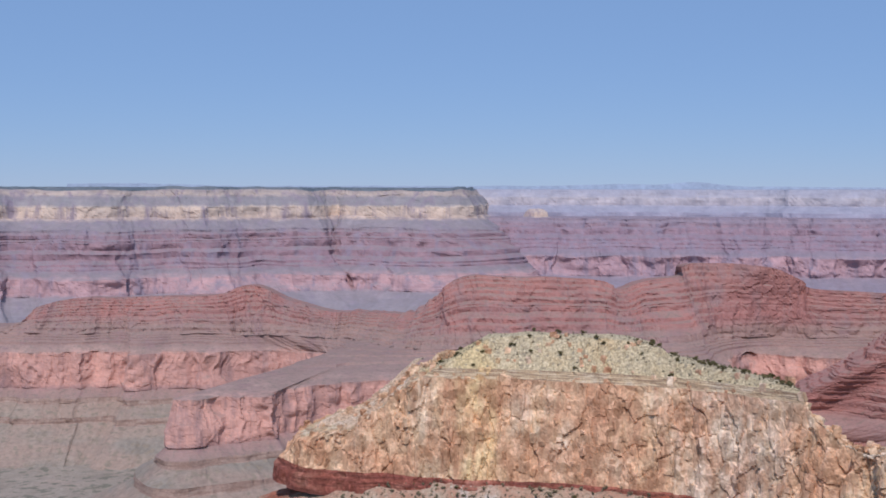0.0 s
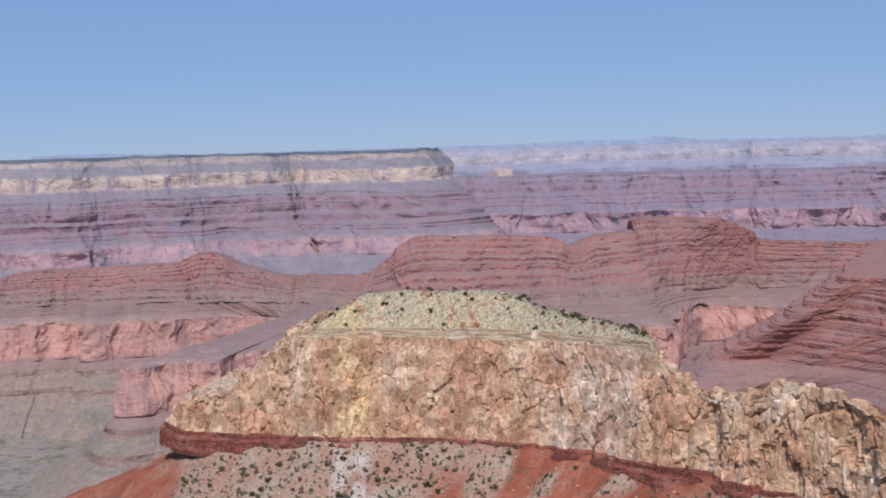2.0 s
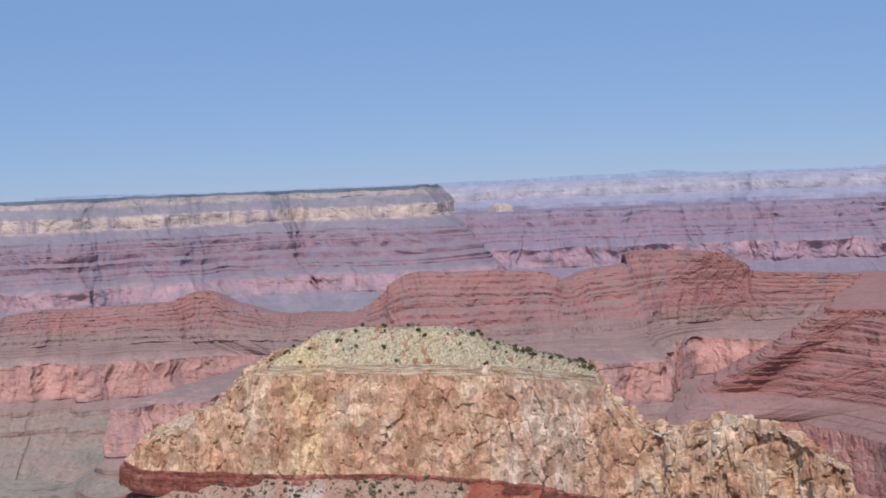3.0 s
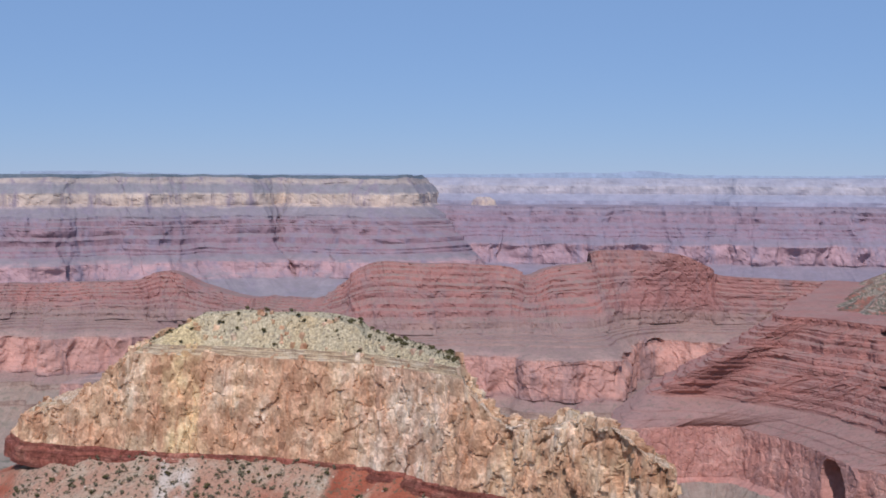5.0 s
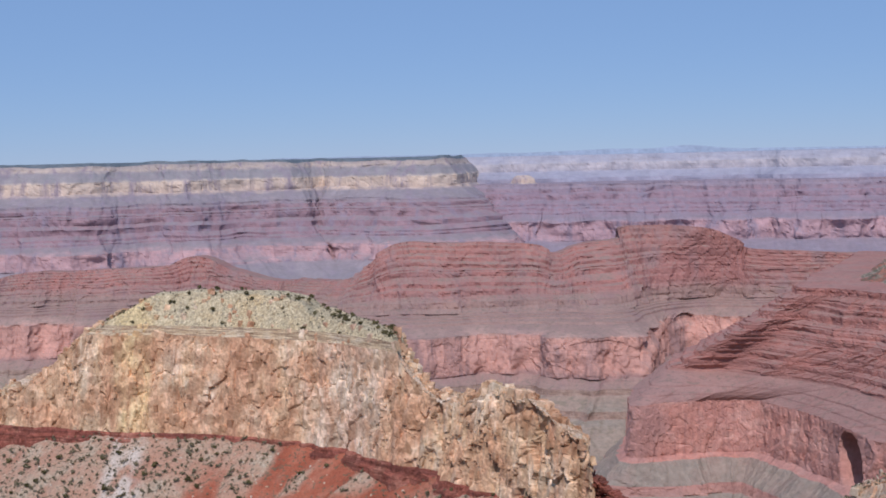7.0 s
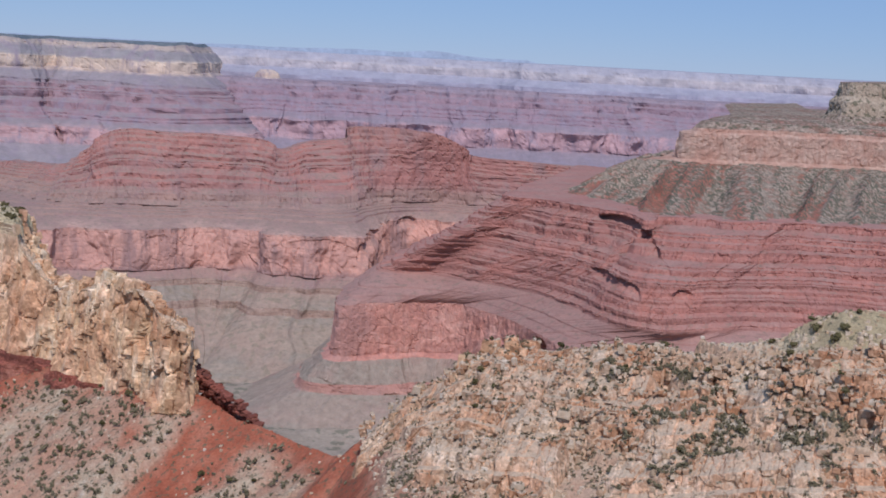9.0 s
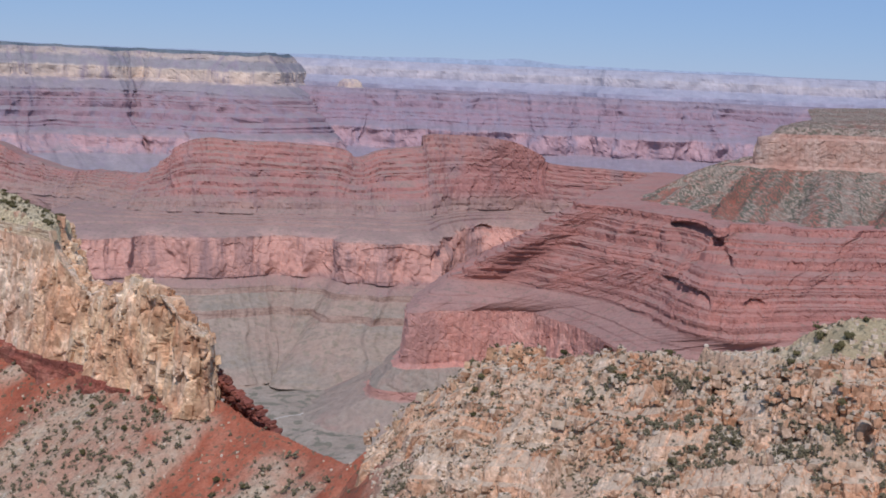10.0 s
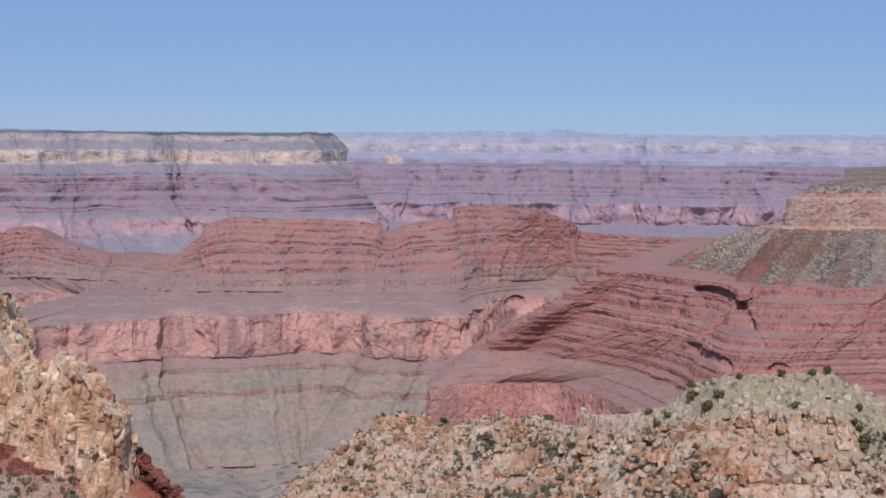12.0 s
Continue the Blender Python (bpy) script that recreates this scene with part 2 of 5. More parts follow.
def bluff(parent, rims, step, spans, parts, ref, seed, size=1.0, bays=(10, 90), alcoves=(), bed=1.0):
    """A mass of bedded rock between lines of one height that run along it, from the top down (outer side to the right of their way).
    spans: for each gap between lines (stair, flutes, blocks, bays, metres to a row); parts: (name, first line, last line, material, label).
    alcoves: (x, top, half width, height, depth, tilt) of the arched hollows."""
    dense = np.linspace(0, len(rims[ref]) - 1, 40 * len(rims[ref]))
    run = rim_curve(rims[ref], dense)
    far = np.r_[0, np.cumsum(np.hypot(*np.diff(run[:, :2], axis=0).T))]
    s = np.arange(0, far[-1], step)
    u = np.interp(s, far, dense)
    curves = [rim_curve(r, u) for r in rims]
    nors = []
    for c in curves:
        t = blurred(np.gradient(c[:, :2], axis=0), 24 / step)
        t /= np.maximum(np.hypot(*t.T), 1e-6)[:, None]
        nors.append(np.stack([t[:, 1], -t[:, 0]], 1))
    key, xyz, nor, relief = [], [], [], []
    for k, (stair, flute, block, bay, dv) in enumerate(spans):
        key.append(len(xyz))
        gap = np.median(np.abs(curves[k + 1] - curves[k]), axis=0)
        marks = [(0.0, 0.0)] + list(stair) + [(1.0, 1.0)]
        for (f0, g0), (f1, g1) in zip(marks[:-1], marks[1:]):
            n = max(1, int(round(np.hypot(np.hypot(gap[0], gap[1]) * (f1 - f0), gap[2] * (g1 - g0)) / dv)))
            for j in range(n):
                f, g = f0 + (f1 - f0) * j / n, g0 + (g1 - g0) * j / n
                a, b = curves[k], curves[k + 1]
                xyz.append(np.column_stack([a[:, :2] * (1 - f) + b[:, :2] * f, a[:, 2] * (1 - g) + b[:, 2] * g]))
                nor.append(nors[k] * (1 - f) + nors[k + 1] * f)
                relief.append((flute, block, bay, bed * block * (1.0 if len(stair) > 3 else 0.15)))
    key.append(len(xyz))
    xyz.append(curves[-1])
    nor.append(nors[-1])
    relief.append(relief[-1])
    xyz, nor, relief = np.array(xyz), np.array(nor), blurred(np.array(relief, float), 1)
    flute, block, bay, beds = (relief[:, k][:, None] for k in range(4))
    z = xyz[..., 2]
    ss = s[None] + 0 * z
    warp = fbm(ss / (16 * size), z / (16 * size), 3, seed + 3)
    push = bay * bays[0] * (0.7 * ridged(ss / bays[1] + 0.25 * warp, z / (5 * bays[1]), 3, seed + 5) + 0.5 * fbm(ss / (2.2 * bays[1]), z / 90, 3, seed + 6))
    push = push + flute * ridged(ss / (20 * size) + 0.35 * warp, z / (150 * size), 4, seed + 11)
    v0, _ = cells(ss / (17 * size) + 0.5 * warp, z / (21 * size) + 0.2 * warp, seed + 15)
    v1, j1 = cells(ss / (6.5 * size) + 0.4 * warp, z / (7 * size) + 0.2 * warp, seed + 21)
    push = push + block * (0.8 * v0 + 0.6 * v1 - 0.7 * (1 - smooth(0, 0.12, j1)))
    push = push + beds * (vnoise(ss / 420, z / 1.9, seed + 31) + 0.8 * vnoise(ss / 160 + 0.3 * warp, z / 4.6, seed + 33))
    z = z + 0.5 * block * fbm(ss / 22, z / 30, 3, seed + 41) + 2.2 * np.minimum(block, 1) * size * fbm(ss / 130, z / 45, 3, seed + 43)
    for x0, top, wide, high, deep, tilt in alcoves:
        d = (xyz[..., 0] - x0) / wide
        arch = top + tilt * (xyz[..., 0] - x0) - 0.35 * high * d**2
        push = push - deep * smooth(1.0, 0.75, np.abs(d)) * smooth(0.5, -1.2, z - arch) * smooth(-high, -0.4 * high, z - arch)
    grid = np.concatenate([xyz[..., :2] + nor * push[..., None], z[..., None]], 2)
    for name, first, last, mat, label in parts:
        part(name, grid_mesh(name, grid[key[first] : key[last] + 1], mat), parent, label)
    return grid


# ---- materials ----
def material(name, rough=0.95):
    mat = bpy.data.materials.new(name)
    mat.use_nodes = True
    nodes, links = mat.node_tree.nodes, mat.node_tree.links
    b = nodes["Principled BSDF"]
    b.inputs["Roughness"].default_value = rough
    b.inputs["Specular IOR Level"].default_value = 0.15
    return mat, nodes, links, b


def noise_at(nodes, links, scale, squash, detail=5.0, rough=0.6):
    """A noise over the world's places, squashed or stretched on its axes."""
    geo = nodes.new("ShaderNodeNewGeometry")
    m = nodes.new("ShaderNodeVectorMath")
    m.operation = "MULTIPLY"
    m.inputs[1].default_value = squash
    links.new(geo.outputs["Position"], m.inputs[0])
    n = nodes.new("ShaderNodeTexNoise")
    n.inputs["Scale"].default_value = scale
    n.inputs["Detail"].default_value = detail
    n.inputs["Roughness"].default_value = rough
    links.new(m.outputs[0], n.inputs["Vector"])
    return n.outputs["Fac"]


def ramp(nodes, links, value, stops):
    r = nodes.new("ShaderNodeValToRGB")
    while len(r.color_ramp.elements) < len(stops):
        r.color_ramp.elements.new(0.5)
    for e, (at, col) in zip(r.color_ramp.elements, stops):
        e.position, e.color = at, (*col, 1)
    links.new(value, r.inputs["Fac"])
    return r.outputs["Color"]


def strata(name, beds, wobble=7.0, bump=0.2, grain=0.06, streak=None, tread=None, fine=0.3, dots=None, runs=0.42, layer=1.0):
    """Level beds of rock in their order: rows of height and colour, from the top down, with uneven limits,
    thin layers within each bed, runs of stain or of painted recess shade, and debris where it is level."""
    mat, nodes, links, b = material(name)
    geo = nodes.new("ShaderNodeNewGeometry")
    split = nodes.new("ShaderNodeSeparateXYZ")
    links.new(geo.outputs["Position"], split.inputs[0])
    shift = nodes.new("ShaderNodeMath")
    shift.operation = "MULTIPLY_ADD"
    links.new(noise_at(nodes, links, 0.02, (1, 1, 0.3), 5, 0.65), shift.inputs[0])
    shift.inputs[1].default_value = 4 * wobble
    links.new(split.outputs["Z"], shift.inputs[2])
    low, high = beds[-1][0], beds[0][0]
    span = nodes.new("ShaderNodeMapRange")
    span.inputs["From Min"].default_value, span.inputs["From Max"].default_value = low + 2 * wobble, high + 2 * wobble
    links.new(shift.outputs[0], span.inputs["Value"])
    col = ramp(nodes, links, span.outputs["Result"], [((z - low) / (high - low), c) for z, c in reversed(beds)])
    thin = noise_at(nodes, links, fine, (0.05, 0.05, 1.0), 5, 0.75)
    layers = ramp(nodes, links, thin, [(0.3, tuple(1 - layer * v for v in (0.26, 0.29, 0.30))), (0.47, (1, 1, 1)), (0.56, (1, 1, 1)), (0.7, tuple(1 + layer * v for v in (0.22, 0.20, 0.17)))])
    bare = ramp(nodes, links, noise_at(nodes, links, 0.016, (1, 1, 2.5), 5, 0.65), [(0.38, (0.1, 0.1, 0.1)), (0.58, (1, 1, 1))])
    col = mixed(nodes, links, bare, col, mixed(nodes, links, 1.0, col, layers, "MULTIPLY"))
    patch = noise_at(nodes, links, 0.012, (1, 1, 1.5), 6, 0.6)
    col = mixed(nodes, links, 1.0, col, ramp(nodes, links, patch, [(0.3, (0.82, 0.84, 0.87)), (0.7, (1.16, 1.13, 1.09))]), "MULTIPLY")
    if streak:
        run = noise_at(nodes, links, 0.022, (1, 1, 0.14), 6, 0.65)
        col = mixed(nodes, links, ramp(nodes, links, run, [(0.5, (0, 0, 0)), (0.64, (runs,) * 3)]), col, streak)
    if tread:
        side = nodes.new("ShaderNodeSeparateXYZ")
        links.new(geo.outputs["True Normal"], side.inputs[0])
        lying = ramp(nodes, links, side.outputs["Z"], [(0.45, (0, 0, 0)), (0.85, (0.85, 0.85, 0.85))])
        grown = ramp(nodes, links, noise_at(nodes, links, 0.02, (1, 1, 1.5), 6, 0.7), [(0.4, (0.15, 0.15, 0.15)), (0.6, (1, 1, 1))])
        col = mixed(nodes, links, mixed(nodes, links, 1.0, lying, grown, "MULTIPLY"), col, tread)
        if dots:
            spots = ramp(nodes, links, noise_at(nodes, links, 0.11, (1, 1, 1), 3, 0.6), [(0.54, (0, 0, 0)), (0.62, (0.6, 0.6, 0.6))])
            col = mixed(nodes, links, mixed(nodes, links, 1.0, lying, spots, "MULTIPLY"), col, dots)
    rough = noise_at(nodes, links, grain, (1, 1, 1), 6, 0.7)
    col = mixed(nodes, links, 1.0, col, ramp(nodes, links, rough, [(0.25, (0.85, 0.85, 0.85)), (0.75, (1.13, 1.13, 1.13))]), "MULTIPLY")
    links.new(col, b.inputs["Base Color"])
    bp = nodes.new("ShaderNodeBump")
    bp.inputs["Strength"].default_value = bump
    bp.inputs["Distance"].default_value = 0.5 / grain
    links.new(rough, bp.inputs["Height"])
    links.new(bp.outputs["Normal"], b.inputs["Normal"])
    return mat


def mixed(nodes, links, fac, a, b, kind="MIX"):
    m = nodes.new("ShaderNodeMix")
    m.data_type, m.blend_type = "RGBA", kind
    for sock, v in ((m.inputs[0], fac), (m.inputs[6], a), (m.inputs[7], b)):
        if isinstance(v, bpy.types.NodeSocket):
            links.new(v, sock)
        else:
            sock.default_value = v if isinstance(v, (int, float)) else (*v, 1)
    return m.outputs[2]


def rock(name, cols, band=None, band_scale=0.12, streak=None, streak_amt=0.5, scale=0.06, grain=0.9, bump=0.6, dots=None, dot_scale=0.3, dot_at=0.62, tread=None, tread_at=(0.45, 0.7), above=None, chips=0.0, stain=None, island=0.0, upright=1.6, zones=()):
    """Weathered rock. cols: three colours of its patches; band: colour of thin level beds or of painted shadow lines;
    streak: colour that runs down the face;
    dots: colour of scrub or loose stones in spots; tread: colour of the debris that lies where the rock is level;
    above: (z, colours) of the bed that begins at that height; chips: how many broken faces to a metre;
    stain: (colour, amount, scale) of broad weathering; island: how much single loose blocks differ; upright: below one
    for patches taller than wide;
    zones: (x, half width, colour, amount) of weathered stretches of a wall, with ragged limits."""
    mat, nodes, links, b = material(name)
    big = noise_at(nodes, links, scale, (1, 1, upright), 6, 0.65)
    col = ramp(nodes, links, big, [(0.32, cols[0]), (0.5, cols[1]), (0.68, cols[2])])
    if above:
        geo = nodes.new("ShaderNodeNewGeometry")
        split = nodes.new("ShaderNodeSeparateXYZ")
        links.new(geo.outputs["Position"], split.inputs[0])
        lift = nodes.new("ShaderNodeMapRange")
        lift.inputs["From Min"].default_value, lift.inputs["From Max"].default_value = above[0] - 1.5, above[0] + 1.5
        links.new(split.outputs["Z"], lift.inputs["Value"])
        other = ramp(nodes, links, big, [(0.32, above[1][0]), (0.5, above[1][1]), (0.68, above[1][2])])
        col = mixed(nodes, links, lift.outputs["Result"], col, other)
    if band:
        beds = noise_at(nodes, links, band_scale, (0.05, 0.05, 1.0), 4, 0.7)
        f = ramp(nodes, links, beds, [(0.47, (0, 0, 0)), (0.58, (0.85, 0.85, 0.85))])
        col = mixed(nodes, links, f, col, band)
    for x0, wide, tint, amount in zones:
        geo = nodes.new("ShaderNodeNewGeometry")
        split = nodes.new("ShaderNodeSeparateXYZ")
        links.new(geo.outputs["Position"], split.inputs[0])
        off = nodes.new("ShaderNodeMath")
        off.operation = "SUBTRACT"
        off.inputs[1].default_value = x0
        links.new(split.outputs["X"], off.inputs[0])
        far = nodes.new("ShaderNodeMath")
        far.operation = "ABSOLUTE"
        links.new(off.outputs[0], far.inputs[0])
        ragged = nodes.new("ShaderNodeMath")
        ragged.operation = "MULTIPLY_ADD"
        links.new(noise_at(nodes, links, 0.07, (1, 1, 0.35), 5, 0.65), ragged.inputs[0])
        ragged.inputs[1].default_value = 2.6 * wide
        links.new(far.outputs[0], ragged.inputs[2])
        near = nodes.new("ShaderNodeMapRange")
        near.inputs["From Min"].default_value, near.inputs["From Max"].default_value = 2.4 * wide, 1.7 * wide
        near.inputs["To Max"].default_value = amount
        links.new(ragged.outputs[0], near.inputs["Value"])
        col = mixed(nodes, links, near.outputs["Result"], col, tint)
    if streak:
        run = noise_at(nodes, links, 0.16, (1, 1, 0.1), 5, 0.6)
        f = ramp(nodes, links, run, [(0.48, (0, 0, 0)), (0.66, (streak_amt,) * 3)])
        col = mixed(nodes, links, f, col, streak)
    if stain:
        f = ramp(nodes, links, noise_at(nodes, links, stain[2], (1, 1, 1.3), 3, 0.5), [(0.42, (0, 0, 0)), (0.60, (stain[1],) * 3)])
        col = mixed(nodes, links, f, col, stain[0])
    if island:
        geo = nodes.new("ShaderNodeNewGeometry")
        lo, hi = 1 - island, 1 + 0.7 * island
        col = mixed(nodes, links, 1.0, col, ramp(nodes, links, geo.outputs["Random Per Island"], [(0.0, (lo, lo * 0.88, lo * 0.76)), (0.45, (1, 0.97, 0.93)), (1.0, (hi, hi, hi))]), "MULTIPLY")
    if chips:
        for k, lo, hi in ((1.0, 0.72, 1.25), (2.7, 0.8, 1.18)):
            vor = nodes.new("ShaderNodeTexVoronoi")
            vor.inputs["Scale"].default_value = chips * k
            geo = nodes.new("ShaderNodeNewGeometry")
            links.new(geo.outputs["Position"], vor.inputs["Vector"])
            one = nodes.new("ShaderNodeSeparateColor")
            links.new(vor.outputs["Color"], one.inputs[0])
            col = mixed(nodes, links, 1.0, col, ramp(nodes, links, one.outputs[0], [(0.0, (lo, lo * 0.97, lo * 0.94)), (1.0, (hi, hi * 1.01, hi * 1.03))]), "MULTIPLY")
    if tread:
        geo = nodes.new("ShaderNodeNewGeometry")
        split = nodes.new("ShaderNodeSeparateXYZ")
        links.new(geo.outputs["True Normal"], split.inputs[0])
        f = ramp(nodes, links, split.outputs["Z"], [(tread_at[0], (0, 0, 0)), (tread_at[1], (0.85, 0.85, 0.85))])
        col = mixed(nodes, links, f, col, tread)
    if dots:
        spots = noise_at(nodes, links, dot_scale, (1, 1, 1), 2, 0.5)
        f = ramp(nodes, links, spots, [(dot_at, (0, 0, 0)), (dot_at + 0.04, (0.9, 0.9, 0.9))])
        if above:
            f = mixed(nodes, links, 1.0, f, lift.outputs["Result"], "MULTIPLY")
        col = mixed(nodes, links, f, col, dots)
    fine = noise_at(nodes, links, grain, (1, 1, 1), 6, 0.7)
    tone = ramp(nodes, links, fine, [(0.25, (0.72, 0.72, 0.72)), (0.75, (1.2, 1.2, 1.2))])
    col = mixed(nodes, links, 1.0, col, tone, "MULTIPLY")
    links.new(col, b.inputs["Base Color"])
    bp = nodes.new("ShaderNodeBump")
    bp.inputs["Strength"].default_value = bump
    bp.inputs["Distance"].default_value = 1.0 / grain
    links.new(fine, bp.inputs["Height"])
    links.new(bp.outputs["Normal"], b.inputs["Normal"])
    return mat


# Near rocks, soils and plants
SANDSTONE = rock("tan_sandstone", [(0.50, 0.30, 0.18), (0.64, 0.465, 0.29), (0.73, 0.625, 0.465)], stain=((0.50, 0.265, 0.15), 0.6, 0.035), streak=(0.44, 0.235, 0.14), streak_amt=0.6, scale=0.05, grain=0.7, chips=0.16, island=0.16, bump=0.4, upright=0.45, zones=[(24, 15, (0.72, 0.56, 0.285), 0.7), (-40, 30, (0.60, 0.40, 0.25), 0.45), (168, 34, (0.70, 0.615, 0.49), 0.6), (95, 26, (0.52, 0.305, 0.19), 0.45)])
CAPSTONE = rock("yellow_capstone", [(0.50, 0.32, 0.20), (0.59, 0.44, 0.30), (0.66, 0.56, 0.43)], above=(-120.5, [(0.54, 0.42, 0.235), (0.55, 0.465, 0.29), (0.50, 0.43, 0.28)]), scale=0.045, grain=0.7, chips=0.9, dots=(0.33, 0.28, 0.19), dot_scale=0.4, dot_at=0.6, zones=[(16, 17, (0.64, 0.50, 0.24), 0.6)])
LEDGE = rock("red_ledge", [(0.22, 0.07, 0.05), (0.30, 0.105, 0.07), (0.36, 0.17, 0.115)], band=(0.15, 0.055, 0.04), band_scale=0.5, grain=0.9, chips=0.3)
# Dark bands are painted shadow lines beneath the overhanging ledges
CAP_LEDGE = rock("yellow_beds_shadow_lines", [(0.50, 0.36, 0.22), (0.60, 0.47, 0.30), (0.64, 0.55, 0.41)], band=(0.27, 0.18, 0.11), band_scale=1.3, scale=0.06, grain=0.7)
PALE_ROCK = rock("pale_limestone", [(0.522, 0.325, 0.208), (0.605, 0.461, 0.323), (0.662, 0.559, 0.442)], tread=(0.455, 0.365, 0.265), tread_at=(0.5, 0.8), stain=((0.50, 0.265, 0.145), 0.75, 0.042), streak=(0.429, 0.243, 0.151), streak_amt=0.4, scale=0.06, grain=1.0, chips=0.42, island=0.13, bump=0.35, dots=(0.178, 0.154, 0.100), dot_scale=0.45, dot_at=0.63)


def soil(name):
    """Red shale soil under strips of pale scree; the strips follow the ridges of the slope."""
    mat, nodes, links, b = material(name)
    big = noise_at(nodes, links, 0.05, (1, 1, 1), 6, 0.65)
    red = ramp(nodes, links, big, [(0.3, (0.29, 0.085, 0.047)), (0.5, (0.39, 0.125, 0.07)), (0.7, (0.46, 0.20, 0.125))])
    mid = noise_at(nodes, links, 0.25, (1, 1, 1), 5, 0.7)
    pale = ramp(nodes, links, mid, [(0.3, (0.40, 0.26, 0.17)), (0.5, (0.46, 0.37, 0.26)), (0.72, (0.55, 0.48, 0.37))])
    rosy = ramp(nodes, links, noise_at(nodes, links, 0.035, (1, 1, 1), 5, 0.65), [(0.38, (0, 0, 0)), (0.60, (0.8, 0.8, 0.8))])
    pale = mixed(nodes, links, rosy, pale, (0.46, 0.25, 0.165))
    at = nodes.new("ShaderNodeAttribute")
    at.attribute_name = "scree"
    col = mixed(nodes, links, at.outputs["Fac"], red, pale)
    at2 = nodes.new("ShaderNodeAttribute")
    at2.attribute_name = "ridge"
    stone = noise_at(nodes, links, 0.12, (1, 1, 1), 6, 0.7)
    rocky = ramp(nodes, links, stone, [(0.3, (0.50, 0.37, 0.25)), (0.48, (0.55, 0.46, 0.34)), (0.7, (0.59, 0.53, 0.42))])
    geo = nodes.new("ShaderNodeNewGeometry")
    split = nodes.new("ShaderNodeSeparateXYZ")
    links.new(geo.outputs["True Normal"], split.inputs[0])
    level = ramp(nodes, links, split.outputs["Z"], [(0.55, (0, 0, 0)), (0.8, (1, 1, 1))])
    rocky = mixed(nodes, links, level, (0.58, 0.40, 0.27), rocky)
    at3 = nodes.new("ShaderNodeAttribute")
    at3.attribute_name = "sand"
    rocky = mixed(nodes, links, at3.outputs["Fac"], rocky, ramp(nodes, links, mid, [(0.3, (0.36, 0.29, 0.165)), (0.7, (0.47, 0.39, 0.245))]))
    col = mixed(nodes, links, at2.outputs["Fac"], col, rocky)
    at4 = nodes.new("ShaderNodeAttribute")
    at4.attribute_name = "fan"
    col = mixed(nodes, links, at4.outputs["Fac"], col, ramp(nodes, links, mid, [(0.3, (0.54, 0.44, 0.35)), (0.7, (0.68, 0.61, 0.52))]))
    tuft = noise_at(nodes, links, 0.42, (1, 1, 1), 3, 0.6)
    spots = ramp(nodes, links, tuft, [(0.56, (0, 0, 0)), (0.63, (0.8, 0.8, 0.8))])
    col = mixed(nodes, links, spots, col, (0.13, 0.125, 0.08))
    fine = noise_at(nodes, links, 0.8, (1, 1, 1), 6, 0.75)
    tone = ramp(nodes, links, fine, [(0.25, (0.65, 0.65, 0.65)), (0.75, (1.25, 1.25, 1.25))])
    col = mixed(nodes, links, 1.0, col, tone, "MULTIPLY")
    links.new(col, b.inputs["Base Color"])
    bp = nodes.new("ShaderNodeBump")
    bp.inputs["Strength"].default_value = 0.7
    bp.inputs["Distance"].default_value = 1.2
    links.new(fine, bp.inputs["Height"])
    links.new(bp.outputs["Normal"], b.inputs["Normal"])
    return mat


SOIL = soil("red_soil_and_scree")

# Rocks of the terraced spur
SPUR_LIMESTONE = rock("spur_red_limestone", [(0.426, 0.191, 0.150), (0.542, 0.268, 0.208), (0.601, 0.354, 0.286)], streak=(0.319, 0.163, 0.141), streak_amt=0.55, stain=((0.407, 0.239, 0.208), 0.6, 0.012), scale=0.02, grain=0.12, bump=0.3)
SPUR_BEDS = strata("spur_beds", [(z, (0.418, 0.190, 0.154) if k % 2 else (0.336, 0.162, 0.134)) for k, z in enumerate((-205, -222, -230, -243, -252, -262, -270, -285, -292, -305, -312, -326, -334))] + [(-345, (0.399, 0.194, 0.158)), (-352, (0.350, 0.205, 0.173)), (-384, (0.359, 0.209, 0.177)), (-392, (0.486, 0.237, 0.192)), (-500, (0.457, 0.246, 0.201)), (-530, (0.389, 0.257, 0.211)), (-640, (0.311, 0.246, 0.207))], wobble=2.0, streak=(0.302, 0.157, 0.134), tread=(0.359, 0.223, 0.188), grain=0.25, bump=0.4, layer=1.7, fine=0.45, dots=(0.194, 0.157, 0.120))


